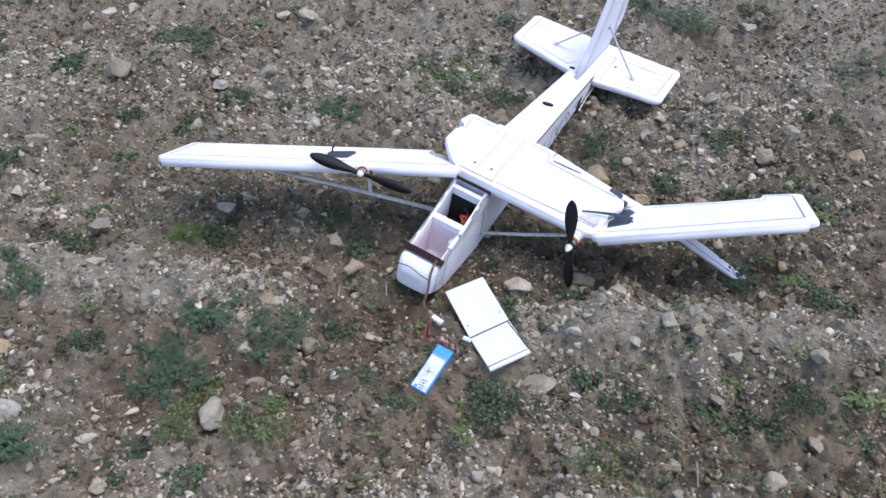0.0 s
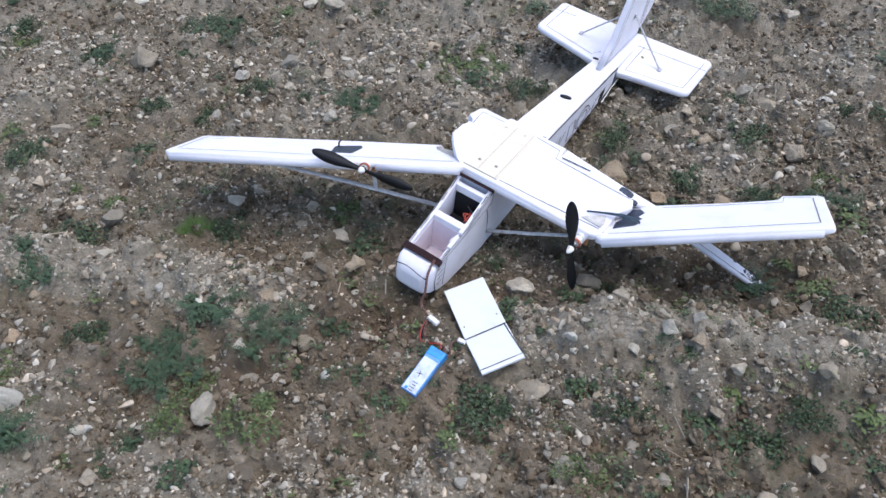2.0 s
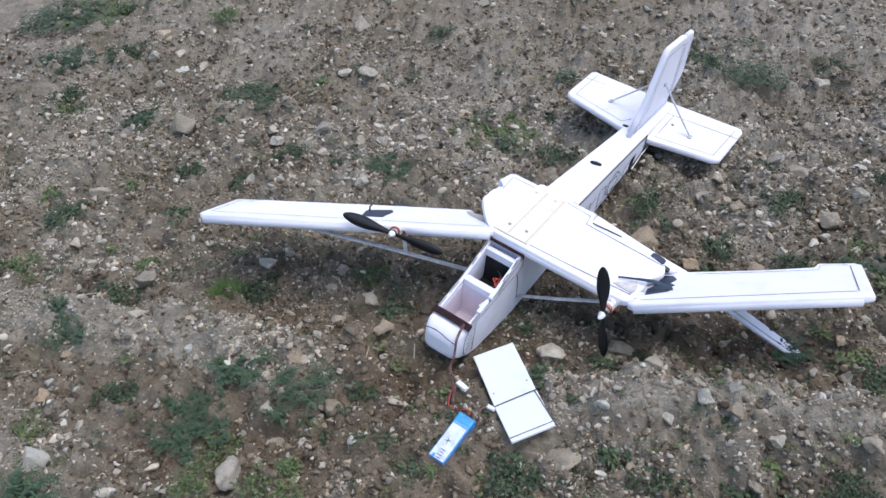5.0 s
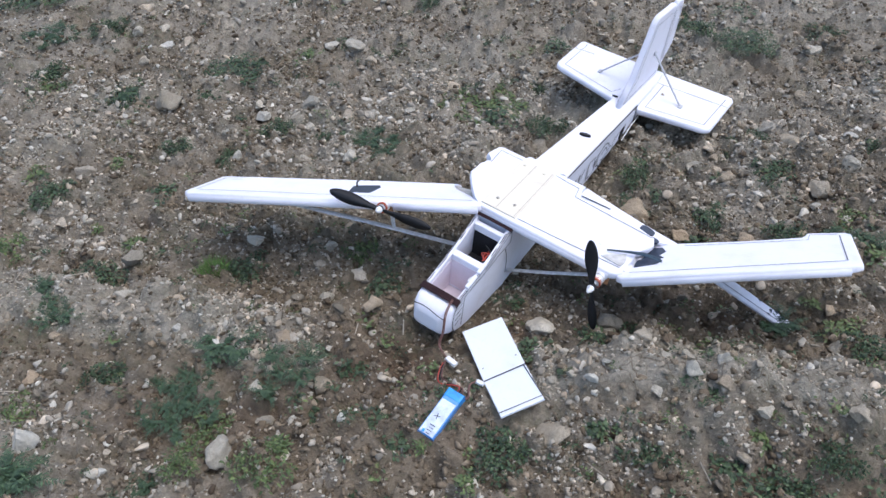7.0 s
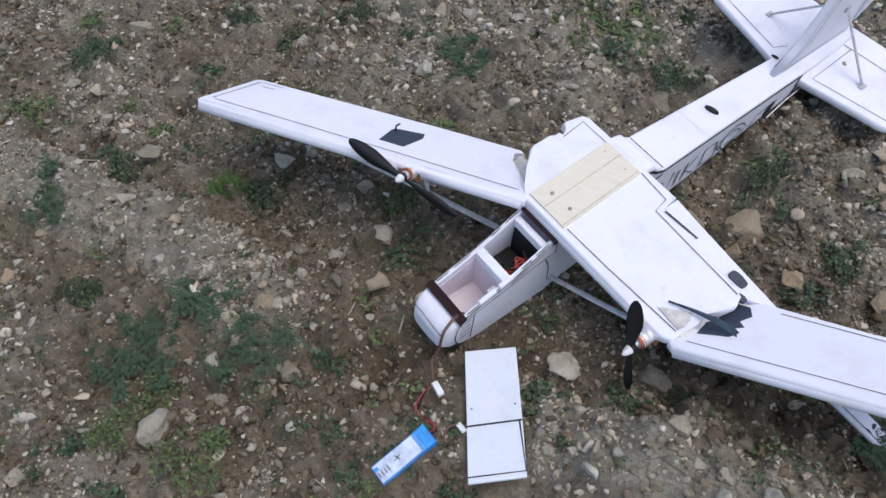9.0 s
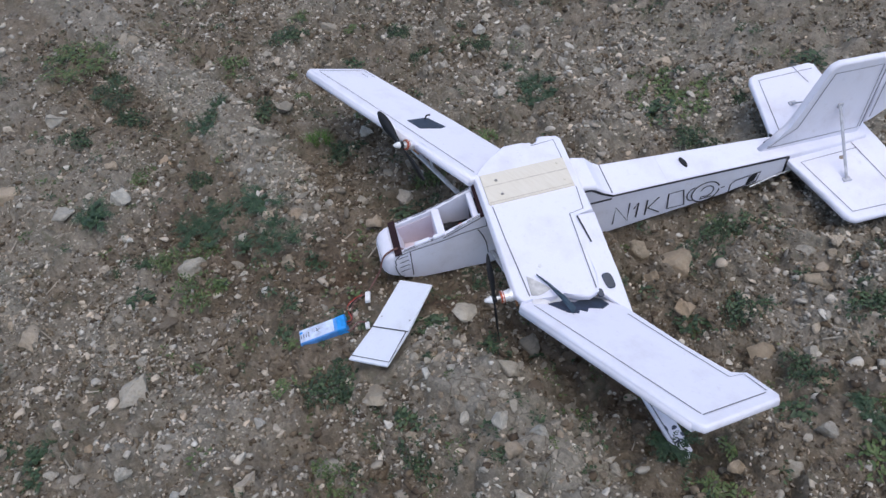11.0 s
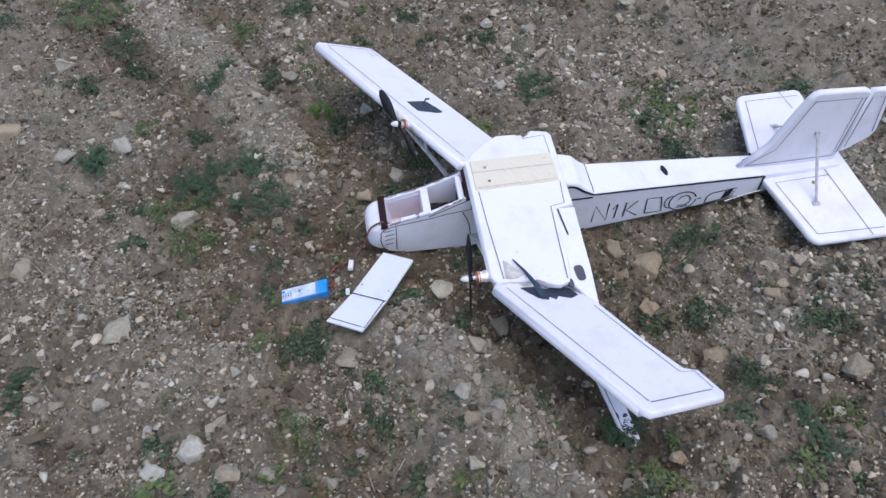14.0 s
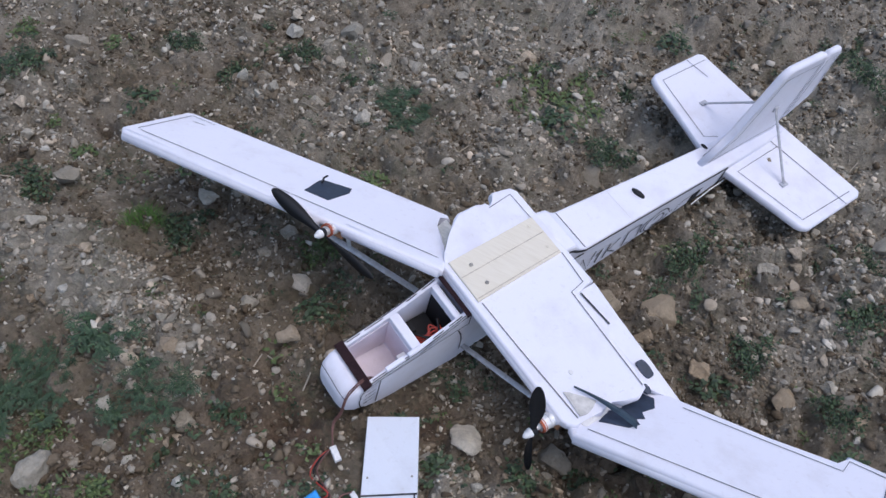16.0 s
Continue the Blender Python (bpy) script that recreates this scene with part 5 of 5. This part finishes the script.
pebbles(300)
scatter("gravel", 2900, 0.015, 0.034, ICO2, 3, "small beige and grey broken stones strewn over the soil", (-2.0, 1.7, 0.2, 3.4), 0.6, PEBBLE, 0.05, 0.2)
scatter("gravel", 11000, 0.009, 0.017, ICO1, 33, "small beige and grey broken stones strewn over the soil", (-2.0, 1.7, 0.2, 3.4), 0.6, PEBBLE, 0.08, 0.2)
scatter("rubble", 2600, 0.014, 0.03, ICO2, 13, "broken pale stones packed along the plough ridge", (-1.6, 1.2, 0.3, 2.4), -0.35, PALE_PEBBLE, 0.0)
scatter("rubble", 10000, 0.009, 0.016, ICO1, 43, "broken pale stones packed along the plough ridge", (-1.6, 1.2, 0.3, 2.4), -0.35, PALE_PEBBLE, 0.05)
scatter("fine_gravel", 13000, 0.007, 0.012, ICO1, 4, "fine beige gravel strewn over the soil", (-1.8, 1.5, 0.25, 2.9), 0.7, PEBBLE, 0.1, 0.3)
scatter("fine_gravel", 11000, 0.006, 0.010, CHIP, 44, "fine beige gravel strewn over the soil", (-1.8, 1.5, 0.25, 2.9), 0.7, PEBBLE, 0.1, 0.3)
scatter("stone_chips", 14000, 0.003, 0.007, CHIP, 24, "fine beige stone chips strewn over the soil", (-1.5, 1.3, 0.25, 2.5), 0.7, PEBBLE, 0.15, 0.4)
scatter("gravel", 16000, 0.005, 0.012, CHIP, 34, "fine pale stone chips on the gravelly ridge", (-1.5, 1.0, 0.25, 1.6), -0.5, PALE_PEBBLE, 0.1)
scatter("crumbs", 40000, 0.005, 0.014, CHIP, 15, "fine crumbs of brown soil", (-1.8, 1.5, 0.25, 2.9), 0.9, CLOD, 0.15, 0.75)
scatter("loose_soil", 17000, 0.009, 0.03, ICO1, 14, "crumbly brown soil clods", (-2.0, 1.7, 0.2, 3.4), 0.9, CLOD, 0.1, 0.75)
scatter("far_gravel", 3000, 0.012, 0.034, ICO1, 7, "pale broken stones strewn over the back of the field", (-2.4, 2.2, 1.9, 4.2), 0.8, PALE_PEBBLE, 0.08)
scatter("far_gravel", 11000, 0.010, 0.035, CHIP, 5, "grey gravel on the far field", (-5.0, 5.5, 2.5, 8.0), 0.8)
scatter("far_gravel", 5000, 0.010, 0.035, CHIP, 6, "grey gravel on the field", (-4.5, -1.6, -0.5, 2.6), 0.8)


# ---- weeds ----
def leaf_at(base, way, up, length, width, droop, verts, faces, stops=((0.0, 0.12), (0.4, 1.0), (0.78, 0.7), (1.0, 0.06))):
    """One small leaf, a bent blade with a fold along its middle."""
    side = way.cross(up).normalized()
    n = side.cross(way).normalized()
    first = len(verts)
    for t, w in stops:
        p = base + way * length * t - n * droop * length * t * t
        e = side * width * 0.5 * w
        verts += [p - e + n * 0.12 * width * w, p, p + e + n * 0.12 * width * w]
    for i in range(len(stops) - 1):
        j = first + 3 * i
        faces += [(j, j + 1, j + 4, j + 3), (j + 1, j + 2, j + 5, j + 4)]


ROUND = ((0.0, 0.15), (0.28, 0.88), (0.75, 0.9), (1.0, 0.15))
OVAL = ((0.0, 0.12), (0.35, 1.0), (0.75, 0.75), (1.0, 0.08))
SHORT = ((0.0, 0.2), (0.5, 1.0), (1.0, 0.15))
NEEDLE = ((0.0, 0.3), (0.5, 1.0), (1.0, 0.1))


def rosette(r_, cx, cy, radius, leaves, leaf, width, rise, verts, faces, shape):
    """A low heap of leaves that point outward and up, with an uneven outline."""
    ph = r_.uniform(0, 6.283, 3)
    for _ in range(leaves):
        a_ = r_.uniform(0, 6.283)
        rim = 1 + 0.25 * math.sin(2 * a_ + ph[0]) + 0.2 * math.sin(3 * a_ + ph[1]) + 0.15 * math.sin(5 * a_ + ph[2])
        q = r_.uniform(0, 1) ** 0.75
        d_ = radius * rim * q
        p = Vector((cx + math.cos(a_) * d_, cy + math.sin(a_) * d_, rise * (1 - 0.8 * q * q) * r_.uniform(0.25, 1.0)))
        b_ = a_ + r_.uniform(-1.3, 1.3)
        way = Vector((math.cos(b_), math.sin(b_), r_.uniform(-0.25, 0.55))).normalized()
        up = Vector((r_.uniform(-0.45, 0.45), r_.uniform(-0.45, 0.45), 1)).normalized()
        z = r_.uniform(0.5, 1.2)
        leaf_at(p, way, up, leaf * z, width * z, r_.uniform(0.05, 0.5), verts, faces, shape)


def fronds(r_, cx, cy, radius, stems, per, leaf, width, rise, verts, faces):
    """Thin stems that lean outward, set with narrow leaflets on both sides."""
    for k in range(stems):
        a_, reach = r_.uniform(0, 6.283), radius * r_.uniform(0.4, 1.15)
        bend, lift = r_.uniform(-0.7, 0.7), rise * r_.uniform(0.4, 1.0)
        p0 = Vector((cx, cy, 0)) + Vector((math.cos(k * 2.4), math.sin(k * 2.4), 0)) * radius * r_.uniform(0, 0.4)
        for i in range(per):
            t = (i + 0.5) / per
            b_ = a_ + bend * t
            p = p0 + Vector((math.cos(b_), math.sin(b_), 0)) * reach * t + Vector((0, 0, lift * math.sin(min(1.0, t) * 2.1)))
            for sgn in (1, -1):
                c_ = b_ + sgn * r_.uniform(0.5, 1.1)
                way = Vector((math.cos(c_), math.sin(c_), r_.uniform(-0.2, 0.5))).normalized()
                z = r_.uniform(0.6, 1.2) * (1.15 - 0.6 * t)
                leaf_at(p, way, Vector((0, 0, 1)), leaf * z, width * z, 0.3, verts, faces, NEEDLE)


def weed_mesh(r_, kind, crowns):
    """A plant of about one metre radius before scaling: one crown, or a patch of several."""
    verts, faces = [], []
    k_ = 1.0 if crowns == 1 else 1.15 / math.sqrt(crowns)
    for k in range(crowns):
        if crowns > 1 and r_.uniform() < 0.15:
            continue
        out = 0.0 if crowns == 1 else 0.85 * math.sqrt(k / crowns)
        x, y, rad = math.cos(k * 2.4 + 1) * out, math.sin(k * 2.4 + 1) * out, k_ * r_.uniform(0.75, 1.15)
        if kind == "d":
            rosette(r_, x, y, rad * 0.95, 130 if crowns == 1 else 88, 0.25 * k_, 0.18 * k_, 0.5 * rad, verts, faces, ROUND if crowns < 18 else SHORT)
        elif kind == "f":
            fronds(r_, x, y, rad * 1.1, 36 if crowns == 1 else 20, 11, 0.22 * k_, 0.075 * k_, 0.6 * rad, verts, faces)
        elif kind == "y":
            rosette(r_, x, y, rad * 0.95, 110 if crowns == 1 else 70, 0.32 * k_, 0.16 * k_, 0.45 * rad, verts, faces, OVAL if crowns < 18 else SHORT)
        else:
            rosette(r_, x, y, rad, 24 if crowns == 1 else 16, 0.4 * k_, 0.24 * k_, 0.5 * rad, verts, faces, SHORT)
    me = mesh_from("weed", verts, faces, True)
    me.materials.append({"d": LEAF_DARK, "f": LEAF_GREY, "y": LEAF_FRESH}.get(kind, LEAF_DARK))
    return me


def grass_mesh(r_, count, size, tall, mat):
    """A ragged tuft of narrow blades that lean every way."""
    verts, faces = [], []
    for _ in range(count):
        a_, d_ = r_.uniform(0, 6.283), size * r_.uniform(0, 1) ** 0.6
        p = Vector((math.cos(a_) * d_ * 0.8, math.sin(a_) * d_ * 0.8, 0))
        b_, lean = a_ + r_.uniform(-2.2, 2.2), r_.uniform(0.1, 1.0)
        way = Vector((math.cos(b_) * lean, math.sin(b_) * lean, 1)).normalized()
        leaf_at(p, way, Vector((-way.x, -way.y, 0.5)).normalized(), tall * r_.uniform(0.3, 1.0), tall * 0.03, r_.uniform(0.1, 0.6), verts, faces)
    me = mesh_from("grass_tuft", verts, faces, True)
    me.materials.append(mat)
    return me


plant_rng = np.random.default_rng(21)
WEEDS = {(kind, crowns): [weed_mesh(plant_rng, kind, crowns) for _ in range(4)] for kind in "dfy" for crowns in (1, 7, 18)}
TUFT = [grass_mesh(plant_rng, 420, 1.0, 0.85, LEAF_GRASS) for k in range(2)]
LITTLE = [weed_mesh(plant_rng, "s", 1) for k in range(3)]
SPARSE = [weed_mesh(plant_rng, "s", 8) for k in range(4)]
WEED_WORDS = {"d": "%s dark green round-leaved weed growing on stony soil", "f": "%s grey-green feathery weed growing on stony soil",
              "y": "%s fresh yellow-green weed growing on stony soil", "g": "%s bright green tuft of fine grass on soil"}


def place_weeds(rows, kind, group):
    """Single plants: x, y and radius."""
    for x, y, radius in rows:
        crowns = 1 if radius < 0.034 else 7 if radius < 0.058 else 18
        size = radius * {"d": 1.3, "g": 1.15}.get(kind, 1.6 if crowns == 18 else 1.75 if kind == "f" else 1.4)
        meshes = TUFT if kind == "g" else WEEDS[kind, crowns]
        ob = new("grass_tuft" if kind == "g" else "weed", meshes[int(plant_rng.integers(len(meshes)))])
        tall = 1.2 * size if kind == "g" else min(size * math.sqrt(crowns) * 0.9, 0.11)
        ob.matrix_world = pose(x, y, float(height(x, y)) - 0.002, 0, 0, plant_rng.uniform(0, 360)) @ Matrix.Diagonal((size * plant_rng.uniform(0.95, 1.2), size * plant_rng.uniform(0.85, 1.1), tall, 1))
        tagged(ob, WEED_WORDS[kind] % ("spreading" if crowns > 1 else "small"), "grass" if kind == "g" else "weed", group)


place_weeds(((-0.735, 0.510, 0.026), (-1.036, 0.560, 0.049), (0.150, 0.592, 0.028), (0.305, 0.634, 0.032), (-1.430, 0.680, 0.046), (-0.438, 0.778, 0.029), (-1.800, 0.825, 0.082), (-2.080, 0.840, 0.084), (0.769, 0.853, 0.031), (0.256, 0.877, 0.019), (0.609, 0.907, 0.052), (0.506, 0.932, 0.028), (0.681, 0.937, 0.035), (-1.204, 0.945, 0.046), (0.095, 0.961, 0.049), (-0.105, 0.967, 0.022), (0.357, 0.968, 0.036), (0.278, 1.009, 0.029), (-0.153, 1.014, 0.021), (-0.283, 1.032, 0.027), (0.483, 1.057, 0.017), (0.796, 1.059, 0.014), (-0.016, 1.073, 0.017), (-0.739, 1.104, 0.036), (-1.168, 1.106, 0.046), (-1.303, 1.119, 0.066), (-0.232, 1.141, 0.023), (-1.800, 1.160, 0.078), (0.146, 1.187, 0.027), (-1.460, 1.196, 0.060),), "d", "round-leaved weeds near the ridge")
place_weeds(((0.820, 1.200, 0.042), (0.273, 1.232, 0.024), (0.369, 1.299, 0.022), (0.113, 1.358, 0.020), (-0.888, 1.398, 0.051),), "d", "round-leaved weeds near the ridge")
place_weeds(((-0.200, 1.402, 0.031), (-0.538, 1.453, 0.044), (0.788, 1.535, 0.025), (1.010, 1.560, 0.033), (0.520, 1.569, 0.031), (0.753, 1.609, 0.040), (0.862, 1.637, 0.028), (0.574, 1.660, 0.037), (-1.140, 1.680, 0.046), (0.391, 1.713, 0.029), (-0.843, 1.723, 0.032), (0.468, 1.745, 0.020), (0.409, 1.819, 0.034), (0.752, 1.835, 0.048), (0.441, 1.880, 0.045), (-0.728, 1.911, 0.041), (1.106, 1.941, 0.032), (-0.888, 1.944, 0.035), (0.758, 1.963, 0.037), (1.059, 1.971, 0.035), (-0.456, 2.018, 0.023), (-0.609, 2.039, 0.034), (0.187, 2.046, 0.045), (0.044, 2.090, 0.033), (-0.894, 2.264, 0.032), (-1.156, 2.283, 0.050), (0.163, 2.293, 0.035), (-1.467, 2.353, 0.047), (-0.856, 2.411, 0.107), (0.221, 2.526, 0.033),), "d", "round-leaved weeds behind the ridge")
place_weeds(((0.830, 2.548, 0.086), (-0.350, 2.560, 0.067), (0.688, 2.601, 0.043), (1.110, 2.660, 0.047), (-1.410, 2.710, 0.064), (0.660, 2.780, 0.083), (-0.242, 2.881, 0.042), (-1.817, 3.032, 0.149), (-1.597, 3.146, 0.041),), "d", "round-leaved weeds behind the ridge")
place_weeds(((-0.496, 0.399, 0.034), (-0.223, 0.420, 0.047), (-0.788, 0.821, 0.031), (-0.564, 0.836, 0.039), (-0.550, 1.028, 0.065), (-0.353, 1.093, 0.043), (-0.485, 1.160, 0.033), (-0.932, 1.258, 0.053), (0.664, 1.309, 0.025),), "f", "feathery weeds near the ridge")
place_weeds(((0.910, 1.586, 0.037), (-0.297, 1.962, 0.064), (-1.136, 2.224, 0.032), (-1.625, 2.671, 0.084),), "f", "feathery weeds behind the ridge")
place_weeds(((0.228, 0.537, 0.032), (0.336, 0.709, 0.027), (0.275, 0.813, 0.034), (0.031, 0.870, 0.016), (-0.492, 0.884, 0.034), (-0.342, 0.886, 0.039), (0.024, 0.911, 0.025), (-0.326, 0.930, 0.022), (0.795, 0.946, 0.032), (-0.059, 0.958, 0.015), (-0.474, 0.961, 0.042), (-0.905, 0.999, 0.043), (0.558, 1.001, 0.023), (-1.581, 1.147, 0.081), (0.765, 1.272, 0.018), (0.813, 1.291, 0.021), (0.743, 1.371, 0.019),), "y", "yellow-green weeds near the ridge")
place_weeds(((-1.151, 1.467, 0.048), (0.930, 1.515, 0.031), (-0.268, 1.526, 0.048), (-0.855, 1.526, 0.025), (-0.971, 1.581, 0.017), (0.918, 1.687, 0.041), (-0.249, 1.724, 0.024), (-1.246, 1.794, 0.025), (-1.026, 1.862, 0.022), (-0.006, 2.201, 0.094), (-0.609, 2.505, 0.030), (-1.162, 3.117, 0.046),), "y", "yellow-green weeds behind the ridge")
place_weeds(((-1.456, 2.350, 0.045), (-0.798, 2.981, 0.060), (-1.395, 2.704, 0.045), (-1.123, 2.197, 0.050),), "d", "round-leaved weeds behind the ridge")
place_weeds(((-1.717, 3.080, 0.100), (-1.598, 3.169, 0.055), (-1.456, 2.298, 0.045), (-1.111, 2.969, 0.050),), "y", "yellow-green weeds behind the ridge")
place_weeds(((-0.608, 1.419, 0.037),), "g", "grass tufts behind the ridge")


def small_weeds(name, sources, seed, count, window, gap, size, mat, label):
    """Seedlings and weeds too many to count."""
    r_ = np.random.default_rng(seed)
    pieces_v, pieces_f, off = [], [], 0
    src = []
    for me in sources:
        v = np.array([q.co[:] for q in me.vertices])
        f = np.array([q.vertices[:] for q in me.polygons])
        src.append((v, f))
    n = 0
    while n < count:
        x, y = r_.uniform(window[0], window[1]), r_.uniform(window[2], window[3])
        if gap[0] < x < gap[1] and gap[2] < y < gap[3] or r_.uniform() > (0.5 + 0.6 * float(lumps(np.array([x]), np.array([y]), 0.5, 41)[0])) * (1.25 - float(gravel_amount(np.array([x]), np.array([y]))[0])):
            continue
        v, f = src[n % len(src)]
        s, a_ = r_.uniform(*size), r_.uniform(0, 6.283)
        c, d = math.cos(a_) * s, math.sin(a_) * s
        pieces_v.append(np.stack([v[:, 0] * c - v[:, 1] * d + x, v[:, 0] * d + v[:, 1] * c + y, v[:, 2] * min(s, 0.05) + float(height(x, y))], 1))
        pieces_f.append(f + off)
        off += len(v)
        n += 1
    me = array_mesh(name, np.concatenate(pieces_v), np.concatenate(pieces_f))
    me.materials.append(mat)
    tagged(new(name, me), label, "weeds", kind="stuff")


small_weeds("far_weeds", SPARSE, 5, 250, (-5, 5.5, -0.6, 8), (-1.9, 1.25, 0.1, 2.75), (0.05, 0.14), LEAF_DARK, "scattered low green weeds on the far field")
small_weeds("seedlings", LITTLE, 6, 500, (-1.9, 1.4, 0.3, 2.9), (9, 9, 9, 9), (0.010, 0.026), LEAF_DARK, "small dark green seedlings dotted over the soil")
small_weeds("seedlings", LITTLE[:2], 8, 200, (-1.9, 1.4, 0.3, 2.9), (9, 9, 9, 9), (0.010, 0.028), LEAF_FRESH, "small yellow-green seedlings dotted over the soil")


def straws():
    """Bits of dry stalk on the soil."""
    r_ = np.random.default_rng(9)
    verts, faces = [], []
    for _ in range(230):
        x, y = r_.uniform(-1.6, 1.4), r_.uniform(0.3, 2.9)
        a_, ln, w = r_.uniform(0, 6.283), r_.uniform(0.012, 0.05), r_.uniform(0.0008, 0.0016)
        dx, dy = math.cos(a_) * ln / 2, math.sin(a_) * ln / 2
        z0, z1 = float(height(x - dx, y - dy)) + 0.004, float(height(x + dx, y + dy)) + 0.004
        sx, sy = -math.sin(a_) * w, math.cos(a_) * w
        i = len(verts)
        for px, py, pz in ((x - dx, y - dy, z0), (x + dx, y + dy, z1)):
            verts += [(px - sx, py - sy, pz), (px + sx, py + sy, pz), (px, py, pz + 1.6 * w)]
        faces += [(i, i + 1, i + 4, i + 3), (i + 1, i + 2, i + 5, i + 4), (i + 2, i, i + 3, i + 5)]
    me = mesh_from("straw", verts, faces)
    me.materials.append(STRAW)
    tagged(new("straw", me), "short bits of dry straw on the soil", "straw", kind="stuff")


straws()
